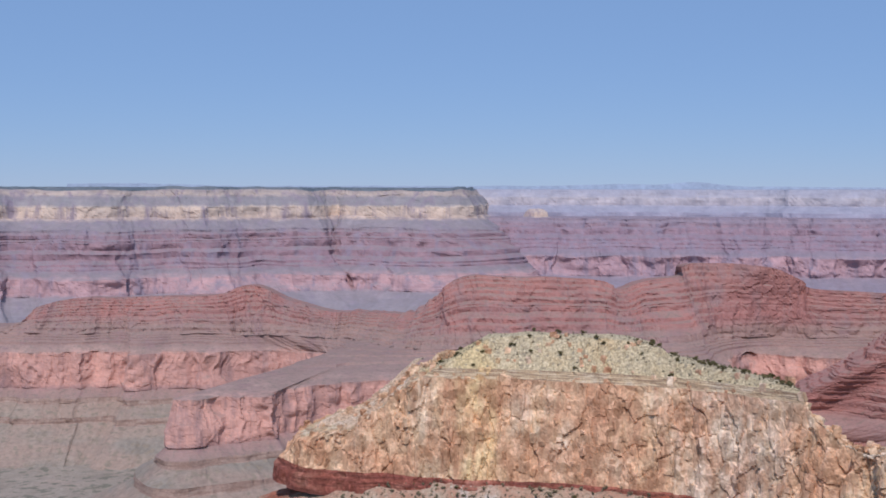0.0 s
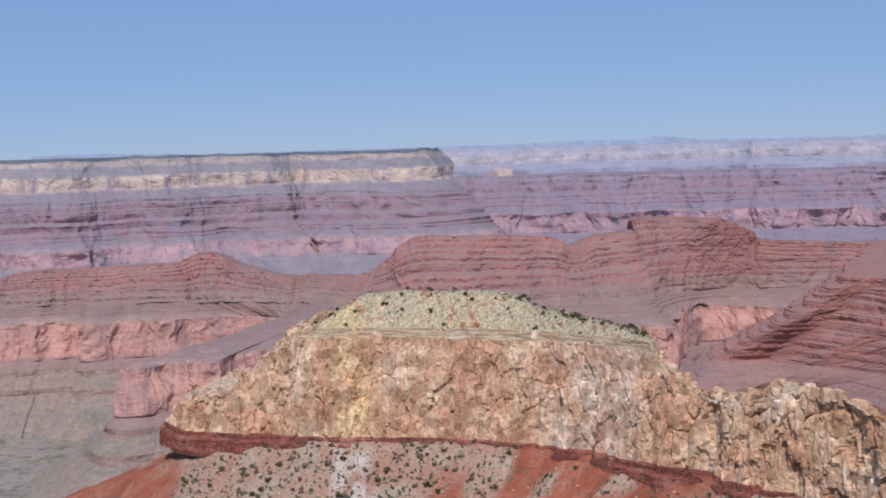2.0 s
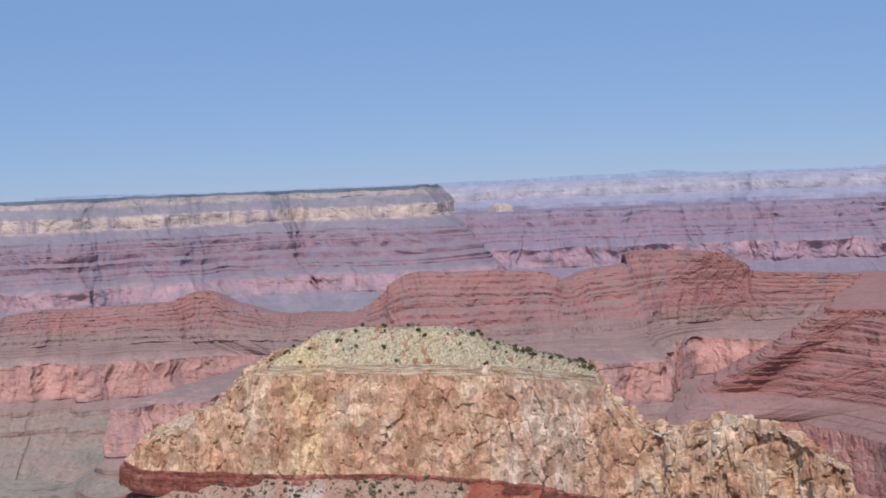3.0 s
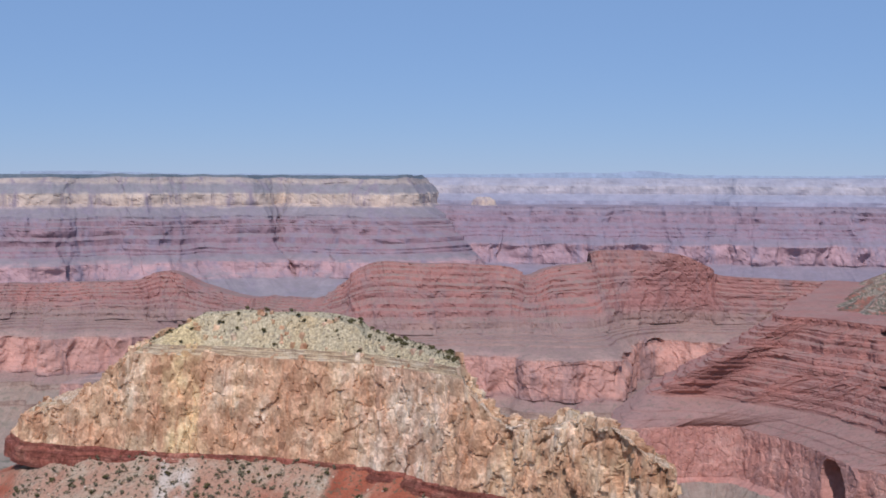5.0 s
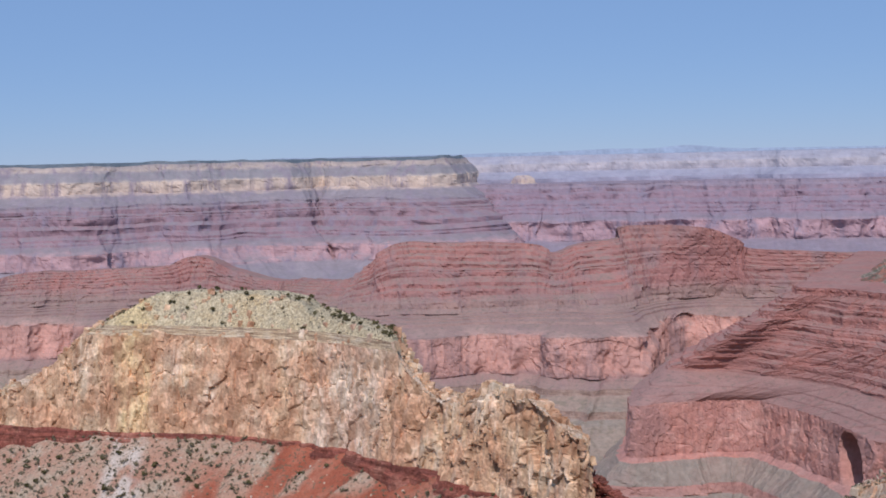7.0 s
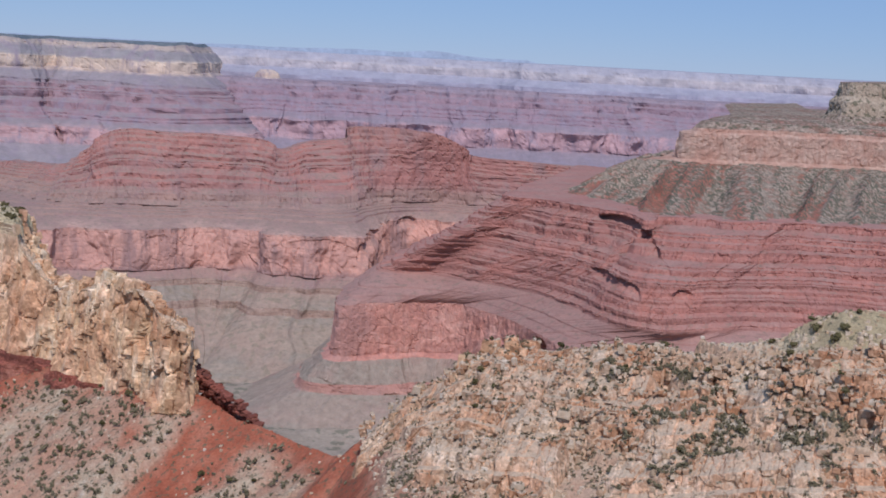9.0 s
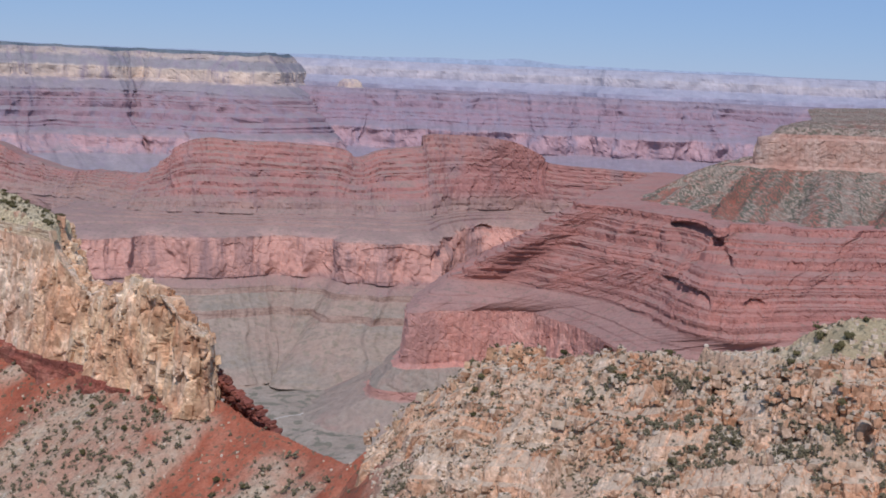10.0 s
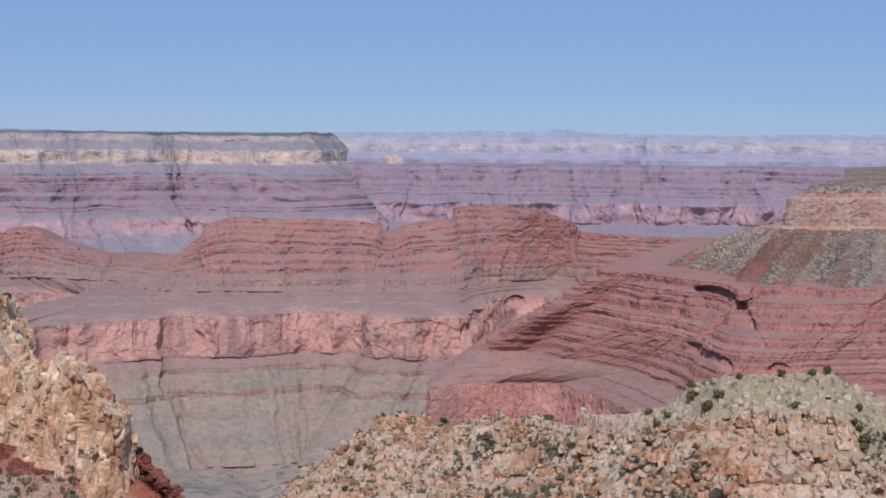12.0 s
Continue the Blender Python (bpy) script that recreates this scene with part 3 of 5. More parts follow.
def talus(name):
    """Grey-green scrub on pale scree that runs down in streaks between tongues of red soil."""
    mat, nodes, links, b = material(name)
    big = noise_at(nodes, links, 0.03, (1, 1, 1), 6, 0.65)
    red = ramp(nodes, links, big, [(0.3, (0.29, 0.10, 0.07)), (0.7, (0.37, 0.17, 0.12))])
    grey = ramp(nodes, links, big, [(0.3, (0.30, 0.235, 0.18)), (0.7, (0.40, 0.325, 0.25))])
    at = nodes.new("ShaderNodeAttribute")
    at.attribute_name = "scree"
    frayed = nodes.new("ShaderNodeMath")
    frayed.operation = "MULTIPLY_ADD"
    links.new(noise_at(nodes, links, 0.05, (1, 1, 1), 6, 0.75), frayed.inputs[0])
    frayed.inputs[1].default_value = 1.3
    half = nodes.new("ShaderNodeMath")
    half.operation = "MULTIPLY"
    half.inputs[1].default_value = 0.32
    links.new(at.outputs["Fac"], half.inputs[0])
    links.new(half.outputs[0], frayed.inputs[2])
    col = mixed(nodes, links, ramp(nodes, links, frayed.outputs[0], [(0.77, (0, 0, 0)), (0.98, (1, 1, 1))]), red, grey)
    spots = ramp(nodes, links, noise_at(nodes, links, 0.24, (1, 0.3, 1), 3, 0.6), [(0.46, (0, 0, 0)), (0.51, (0.95, 0.95, 0.95))])
    at2 = nodes.new("ShaderNodeAttribute")
    at2.attribute_name = "ridge"
    thick = ramp(nodes, links, at2.outputs["Fac"], [(0.0, (0.5, 0.5, 0.5)), (1.0, (1, 1, 1))])
    col = mixed(nodes, links, mixed(nodes, links, 1.0, spots, thick, "MULTIPLY"), col, (0.115, 0.112, 0.08))
    fine = noise_at(nodes, links, 0.3, (1, 1, 1), 6, 0.75)
    col = mixed(nodes, links, 1.0, col, ramp(nodes, links, fine, [(0.25, (0.7, 0.7, 0.7)), (0.75, (1.22, 1.22, 1.22))]), "MULTIPLY")
    links.new(col, b.inputs["Base Color"])
    bp = nodes.new("ShaderNodeBump")
    bp.inputs["Strength"].default_value = 0.5
    bp.inputs["Distance"].default_value = 2.0
    links.new(fine, bp.inputs["Height"])
    links.new(bp.outputs["Normal"], b.inputs["Normal"])
    return mat


SPUR_TALUS = talus("spur_talus")
SPUR_SCREE = rock("spur_grey_scree", [(0.289, 0.128, 0.090), (0.297, 0.227, 0.175), (0.367, 0.316, 0.248)], scale=0.018, grain=0.2, chips=0.12, dots=(0.123, 0.116, 0.081), dot_scale=0.13, dot_at=0.54)
SPUR_PALE = rock("spur_pale_sandstone", [(0.46, 0.265, 0.195), (0.52, 0.345, 0.265), (0.55, 0.41, 0.325)], streak=(0.404, 0.215, 0.155), scale=0.02, grain=0.12)
SPUR_SUMMIT = rock("summit_limestone", [(0.36, 0.29, 0.21), (0.43, 0.35, 0.26), (0.47, 0.395, 0.30)], streak=(0.33, 0.24, 0.17), scale=0.02, grain=0.15, dots=(0.16, 0.15, 0.10), dot_scale=0.13, dot_at=0.56)
SPUR_FOOT = rock("spur_grey_green_shale", [(0.30, 0.235, 0.19), (0.33, 0.28, 0.225), (0.36, 0.25, 0.205)], band=(0.352, 0.278, 0.224), band_scale=0.05, scale=0.012, grain=0.1)

# Rocks of the long red mesa, in their order
# Grey-purple streaks are stain and also painted shade of the wall's recesses
MESA = strata("mesa_beds", [(-150, (0.361, 0.189, 0.157)), (-200, (0.378, 0.185, 0.157)), (-270, (0.370, 0.181, 0.157)), (-286, (0.344, 0.194, 0.170)), (-296, (0.325, 0.215, 0.182)), (-332, (0.33, 0.22, 0.188)), (-342, (0.44, 0.30, 0.25)), (-349, (0.62, 0.355, 0.285)), (-412, (0.57, 0.325, 0.265)), (-420, (0.361, 0.224, 0.200)), (-436, (0.310, 0.224, 0.191)), (-640, (0.275, 0.245, 0.204))], streak=(0.29, 0.19, 0.18), runs=0.85, tread=(0.315, 0.222, 0.185), layer=1.3, grain=0.16, bump=0.35, dots=(0.206, 0.176, 0.139))
MESA_LEDGES = rock("brown_ledge_beds", [(0.30, 0.21, 0.165), (0.36, 0.26, 0.205), (0.40, 0.31, 0.25)], band=(0.27, 0.18, 0.14), band_scale=0.25, scale=0.03, grain=0.2, bump=0.3)

MESA_FOOT = rock("grey_green_shale", [(0.235, 0.205, 0.165), (0.275, 0.24, 0.195), (0.32, 0.265, 0.215)], band=(0.34, 0.27, 0.21), band_scale=0.035, stain=((0.348, 0.248, 0.193), 0.6, 0.01), scale=0.015, grain=0.1, bump=0.15, dots=(0.263, 0.218, 0.163), dot_scale=0.08, dot_at=0.57)

# Rocks of the far rim, in their order, with haze put into their colours
RIM_FOREST = rock("rim_forest", [(0.10, 0.13, 0.15), (0.13, 0.16, 0.18), (0.18, 0.20, 0.21)], scale=0.01, grain=0.05, bump=0.2)
# Violet-grey carries the haze; streaks add stain and the shade of recesses
RIM = strata("hazed_rim_beds", [(0, (0.309, 0.279, 0.272)), (-24, (0.494, 0.408, 0.342)), (-34, (0.283, 0.271, 0.276)), (-58, (0.292, 0.279, 0.280)), (-66, (0.627, 0.508, 0.399)), (-104, (0.589, 0.465, 0.375)), (-112, (0.275, 0.254, 0.272)), (-138, (0.283, 0.246, 0.264)), (-152, (0.309, 0.207, 0.225)), (-252, (0.309, 0.202, 0.225)), (-268, (0.266, 0.223, 0.237)), (-283, (0.494, 0.314, 0.309)), (-326, (0.446, 0.294, 0.299)), (-337, (0.304, 0.261, 0.280)), (-385, (0.283, 0.262, 0.280)), (-600, (0.257, 0.246, 0.272))], wobble=6, streak=(0.266, 0.220, 0.264), runs=0.85, tread=(0.266, 0.233, 0.242), grain=0.04, bump=0.12, fine=0.16)
# Bench and plateau: the haze of distance is painted in as violet and blue
BENCH = strata("hazed_bench_beds", [(-120, (0.297, 0.239, 0.274)), (-136, (0.306, 0.214, 0.247)), (-212, (0.306, 0.21, 0.247)), (-228, (0.26, 0.22, 0.25)), (-238, (0.47, 0.305, 0.315)), (-296, (0.42, 0.285, 0.307)), (-308, (0.27, 0.235, 0.27)), (-600, (0.26, 0.235, 0.27))], wobble=6, streak=(0.271, 0.23, 0.281), runs=0.85, tread=(0.265, 0.22, 0.25), grain=0.04, bump=0.12, fine=0.16)
PLATEAU = strata("hazed_plateau_beds", [(0, (0.343, 0.354, 0.411)), (-30, (0.395, 0.381, 0.415)), (-38, (0.463, 0.434, 0.447)), (-62, (0.447, 0.416, 0.442)), (-70, (0.326, 0.327, 0.392)), (-100, (0.309, 0.297, 0.365)), (-210, (0.3, 0.274, 0.342)), (-600, (0.283, 0.274, 0.337))], wobble=5, tread=(0.326, 0.327, 0.383), grain=0.03, bump=0.1, fine=0.14)


# Close to the sky's colour: haze over the mountains is painted into the rock
HAZE_BLUE = rock("haze_blue_mountain", [(0.285, 0.345, 0.43), (0.29, 0.35, 0.435), (0.295, 0.355, 0.44)], scale=0.01, grain=0.03, bump=0.05)


# ---- ground: one sheet to the horizon ----
def creek_x(y):
    return 236 + 70 * np.sin(y / 190.0) + 0.1 * (1900 - y)


def ground_z(x, y):
    """The canyon's floor."""
    base = -566 + 9 * fbm(x / 260, y / 260, 4, 301) + 4 * ridged(x / 90, y / 90, 3, 305)
    bed = np.abs(x - creek_x(y))
    base = base - 10 * np.exp(-((bed / 26) ** 2)) + 26 * smooth(40, 420, bed) * smooth(700, 1500, y)
    return base


def build_ground():
    xs = np.unique(np.r_[np.linspace(-4500, -1200, 40), np.linspace(-1200, 1400, 330), np.linspace(1400, 4500, 40)])
    ys = np.unique(np.r_[np.linspace(-2500, 1200, 50), np.linspace(1200, 2400, 170), np.linspace(2400, 4990, 74)])
    gx, gy = np.meshgrid(xs, ys)
    grid = np.stack([gx, gy, ground_z(gx, gy)], 2)
    return tagged(new("ground", grid_mesh("ground", grid, FLOOR, flat=False)), "grey-green canyon floor of shale and dry gravel", "ground", kind="structure")


def build_creek():
    """The dry bed that winds along the floor."""
    c, _ = spline([(120, 1640), (158, 1700), (196, 1765), (216, 1818), (236, 1853), (264, 1884), (300, 1897)], 3)
    bpy.context.view_layer.update()
    deps = bpy.context.evaluated_depsgraph_get()
    side = np.gradient(c, axis=0)
    side = np.stack([side[:, 1], -side[:, 0]], 1) / np.hypot(*side.T)[:, None]
    wide = 1.7 + 1.2 * fbm(np.arange(len(c)) / 12, np.zeros(len(c)), 3, 333)
    grid = np.zeros((6, len(c), 3))
    for r, k in enumerate(np.linspace(-1, 1, 6)):
        grid[r, :, :2] = c + side * (k * wide)[:, None]
        for i, (x, y) in enumerate(grid[r, :, :2]):
            grid[r, i, 2] = scene.ray_cast(deps, (x, y, 0), (0, 0, -1))[1].z + 0.5
    return tagged(new("creek_bed", grid_mesh("creek_bed", grid, GRAVEL)), "winding dry creek bed of white gravel", "creek", kind="structure")


def build_rim():
    """The forested rim with its pale cliff, red beds and limestone wall."""
    rim = thing("canyon_rim", "flat forested plateau rim above pale cliffs and red ledges tinted purple for haze", "cliff")
    edge = level([(-3300, 3300), (-2300, 3620), (-1600, 3830), (-1380, 3990), (-1150, 4010), (-960, 4150), (-800, 4130), (-640, 4260), (-500, 4290), (-400, 4440), (-290, 4360), (-130, 4300), (0, 4262), (56, 4330), (80, 4480), (110, 4800)], -9)
    wood = shifted(edge, -10, 0.5)
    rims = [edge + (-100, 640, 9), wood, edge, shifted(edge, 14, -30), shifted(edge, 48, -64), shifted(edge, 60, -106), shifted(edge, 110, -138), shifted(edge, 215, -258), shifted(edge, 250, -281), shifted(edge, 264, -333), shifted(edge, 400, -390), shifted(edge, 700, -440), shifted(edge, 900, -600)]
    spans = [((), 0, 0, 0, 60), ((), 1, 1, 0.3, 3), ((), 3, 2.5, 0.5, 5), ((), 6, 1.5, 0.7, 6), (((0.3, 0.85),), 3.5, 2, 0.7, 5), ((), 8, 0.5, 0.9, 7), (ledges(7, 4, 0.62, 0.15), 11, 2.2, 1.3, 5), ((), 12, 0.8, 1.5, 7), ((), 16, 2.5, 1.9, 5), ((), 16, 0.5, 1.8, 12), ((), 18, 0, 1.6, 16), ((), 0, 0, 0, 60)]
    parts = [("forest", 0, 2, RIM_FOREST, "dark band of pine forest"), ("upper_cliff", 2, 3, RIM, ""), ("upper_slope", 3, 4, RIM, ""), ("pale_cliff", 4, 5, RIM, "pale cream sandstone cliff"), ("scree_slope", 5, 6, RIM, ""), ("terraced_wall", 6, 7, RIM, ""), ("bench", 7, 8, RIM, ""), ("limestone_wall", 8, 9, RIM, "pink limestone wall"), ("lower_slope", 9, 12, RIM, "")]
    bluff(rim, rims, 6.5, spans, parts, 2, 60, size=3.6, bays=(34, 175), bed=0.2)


def build_distance():
    """The bench and walls beyond the rim's end, and the last plateau on the horizon."""
    bench = thing("distant_bench", "long red rock bench tinted violet for haze, with a broken limestone wall", "cliff")
    edge = level([(-300, 4600), (60, 4540), (300, 4470), (480, 4500), (700, 4440), (900, 4490), (1050, 4420), (1180, 4460), (1290, 4390), (1500, 4400), (1800, 4330), (2300, 4200), (3000, 4000)], -108)
    rims = [edge + (0, 700, 4), edge, shifted(edge, 120, -214), shifted(edge, 160, -236), shifted(edge, 172, -302), shifted(edge, 320, -352), shifted(edge, 700, -420), shifted(edge, 820, -600)]
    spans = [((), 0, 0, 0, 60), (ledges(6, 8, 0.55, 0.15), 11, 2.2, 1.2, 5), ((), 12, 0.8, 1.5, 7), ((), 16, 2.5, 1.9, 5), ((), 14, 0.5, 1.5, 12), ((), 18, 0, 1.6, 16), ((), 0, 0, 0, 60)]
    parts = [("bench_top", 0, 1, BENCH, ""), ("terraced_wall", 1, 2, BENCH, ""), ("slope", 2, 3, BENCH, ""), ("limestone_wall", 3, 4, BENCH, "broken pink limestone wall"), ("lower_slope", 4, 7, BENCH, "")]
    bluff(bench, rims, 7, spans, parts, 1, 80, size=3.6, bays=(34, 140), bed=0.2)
    plateau = thing("distant_plateau", "plateau wall tinted lavender for haze, with a pale cliff band on the horizon", "cliff")
    line = [(-900, 4880), (100, 4870), (500, 4820), (900, 4850), (1250, 4780), (1420, 4680), (1700, 4640), (2300, 4520), (3100, 4240)]
    prof = [(-400, -1, 0, 0), (0, -6, 2, 2), (30, -36, 4, 2), (36, -66, 4, 2), (90, -92, 8, 0), (110, -136, 6, 2), (300, -205, 10, 0), (400, -600, 0, 0)]
    escarpment(plateau, line, 9, prof, [("plateau_top", 0, 1, PLATEAU, ""), ("upper_cliff", 1, 2, PLATEAU, ""), ("pale_cliff", 2, 3, PLATEAU, ""), ("haze_violet_slope", 3, 7, PLATEAU, "")], [40, 8, 8], wander=(40, 300), bays=(45, 260), seed=95, size=4, heave=0.2, draws=(25, 260), flat=True)
    mountains = thing("distant_mountain", "mountain range low on the horizon, tinted faint blue for haze", "mountain")
    x = np.linspace(-1500, 3200, 240)
    high = 10 + 9 * fbm(x / 420, 0 * x, 3, 611) + 16 * np.exp(-(((x - 980) / 110) ** 2)) + 8 * np.exp(-(((x - 600) / 160) ** 2))
    rows = [np.stack([x, 4955 + d + 0 * x, -60 + (60 + high) * k + 1.2 * fbm(x / 40, 0 * x + d, 3, 615)], 1) for d, k in ((-30, 0), (-16, 0.7), (0, 1), (14, 0.7), (30, 0))]
    part("slope", grid_mesh("slope", np.array(rows[::-1]), HAZE_BLUE), mountains)
    butte = thing("distant_butte", "small pale pointed butte standing before the horizon", "butte")
    line = [(330 + 52 * math.cos(a), 4580 + 30 * math.sin(a)) for a in np.linspace(0.5 * math.pi, 2.5 * math.pi, 14)]
    prof = [(-29, -76, 0, 0), (-20, -82, 1, 1), (-12, -88, 2, 1), (-8, -104, 2, 1), (60, -134, 3, 0)]
    escarpment(butte, line, 4, prof, [("summit", 0, 2, RIM, ""), ("cliff", 2, 3, RIM, ""), ("slope", 3, 4, RIM, "")], [5], seed=99, inner=[(330, 4580)] * len(line), flat=True)


MESA_CREST = [(-1950, 3000, -312), (-1300, 2820, -311), (-945, 2740, -300), (-890, 2720, -266), (-800, 2720, -242), (-718, 2740, -243), (-665, 2730, -241), (-560, 2740, -237), (-498, 2725, -236), (-440, 2720, -218), (-398, 2720, -217), (-342, 2720, -244), (-242, 2700, -267), (-200, 2690, -268), (-170, 2680, -268), (-150, 2670, -268), (-135, 2660, -268), (-120, 2650, -267), (-105, 2640, -266), (-90, 2630, -265), (-75, 2615, -263), (-55, 2600, -260), (-18, 2560, -226), (41, 2540, -182), (171, 2540, -183), (326, 2600, -193), (362, 2620, -212), (421, 2640, -196), (504, 2650, -186), (516, 2650, -161), (681, 2650, -165), (753, 2650, -194), (775, 2660, -212), (955, 2700, -226), (1300, 2760, -238), (2200, 2900, -245)]
MESA_LEDGE = [(-1900, 2860), (-1260, 2680), (-1000, 2650), (-915, 2650), (-800, 2640), (-700, 2680), (-648, 2630), (-540, 2665), (-465, 2650), (-440, 2650), (-380, 2650), (-330, 2640), (-240, 2620), (-205, 2600), (-190, 2580), (-175, 2560), (-160, 2545), (-150, 2530), (-140, 2520), (-125, 2505), (-110, 2480), (-85, 2450), (-40, 2430), (60, 2410), (170, 2420), (310, 2440), (360, 2445), (430, 2440), (500, 2470), (530, 2530), (640, 2630), (720, 2640), (800, 2620), (950, 2640), (1250, 2690), (2100, 2850)]
MESA_WALL = [(-1900, 2780), (-1260, 2600), (-990, 2590), (-905, 2600), (-795, 2590), (-690, 2625), (-636, 2575), (-535, 2615), (-480, 2600), (-400, 2635), (-320, 2640), (-262, 2610), (-215, 2500), (-215, 2330), (-260, 2200), (-370, 2120), (-432, 2050), (-422, 1996), (-362, 2030), (-298, 2072), (-238, 2166), (-147, 2205), (-28, 2290), (110, 2312), (209, 2355), (315, 2340), (357, 2297), (482, 2287), (515, 2305), (550, 2440), (600, 2560), (660, 2595), (734, 2566), (820, 2540), (1150, 2600), (2100, 2800)]


def build_mesa():
    """The long red mesa across the middle of the canyon, with its humps, pink wall, buttress and grey-green foot."""
    mesa = thing("red_mesa", "long terraced red mesa above a pink limestone wall and grey-green slopes", "mesa")
    crest, wall = np.array(MESA_CREST, float), level(MESA_WALL, -345)
    back = crest + (0, 70, -3)
    behind = crest + (0, 380, 0)
    behind[:, 2] = -560
    ledge = level(MESA_LEDGE, -314)
    bench = 0.75 * wall + 0.25 * level(MESA_LEDGE, -345)
    bench[:, 2] = -338
    rims = [behind, back, crest, ledge, bench, wall, shifted(wall, 9, -421), shifted(wall, 34, -436), shifted(wall, 38, -447), shifted(wall, 78, -468), shifted(wall, 82, -481), shifted(wall, 250, -566), shifted(wall, 330, -640)]
    spans = [((), 0, 0, 0, 60), ((), 0, 1, 0, 12), (ledges(10, 14, 0.58, 0.16), 5.5, 2.3, 1.3, 2.2), (ledges(4, 33, 0.4, 0.05), 3, 0.4, 0.6, 2.6), ((), 3, 0.5, 0.8, 3.5), ((), 8.5, 1.4, 1.6, 2.2), ((), 4, 0.6, 1.2, 3), ((), 5, 0.8, 1.2, 2.2), ((), 10, 0.5, 1.3, 4), ((), 9, 0.8, 1.3, 2.2), ((), 11, 0.3, 1.4, 4), ((), 0, 0, 0, 30)]
    parts = [("back", 0, 1, MESA, ""), ("summit", 1, 2, MESA, ""), ("terraced_wall", 2, 3, MESA, "terraced red sandstone ledges"), ("scree_slope", 3, 5, MESA, "grey-brown scree bench"), ("limestone_wall", 5, 6, MESA, "smooth pink limestone wall with arched hollows"), ("lower_wall", 6, 7, MESA, ""), ("brown_ledge", 7, 8, MESA_LEDGES, "stepped brown ledge"), ("foot", 8, 9, MESA_FOOT, "gullied grey-green shale slope"), ("lower_ledge", 9, 10, MESA_LEDGES, ""), ("valley_slope", 10, 12, MESA_FOOT, "")]
    alcoves = [(527, -344, 17, 40, 9, 0.55), (628, -340, 26, 26, 9, 0.0), (430, -351, 60, 30, 2.5, 0.0)]
    return bluff(mesa, rims, 2.8, spans, parts, 5, 120, size=2.2, bays=(15, 85), alcoves=alcoves, bed=0.28)


SPUR_TOP = [(1000, 2600), (830, 2200), (745, 2010), (706, 1915), (762, 1880), (800, 1823), (834, 1757), (868, 1668), (892, 1712), (950, 1700), (1037, 1669), (1126, 1675), (1500, 1560), (2300, 1620)]
SPUR_SECOND = [(960, 2600), (740, 2200), (640, 2030), (600, 1912), (676, 1898), (748, 1818), (790, 1745), (808, 1690), (818, 1599), (856, 1556), (930, 1583), (1052, 1592), (1480, 1480), (2300, 1540)]
SPUR_THIRD = [(920, 2600), (660, 2230), (550, 2080), (517, 1960), (600, 1930), (660, 1880), (735, 1800), (772, 1705), (792, 1592), (846, 1530), (925, 1545), (1045, 1555), (1470, 1450), (2300, 1510)]
SPUR_WALL = [(880, 2650), (600, 2250), (480, 2030), (446, 1854), (500, 1862), (560, 1885), (635, 1880), (680, 1800), (712, 1700), (735, 1606), (812, 1528), (930, 1490), (1440, 1390), (2300, 1440)]


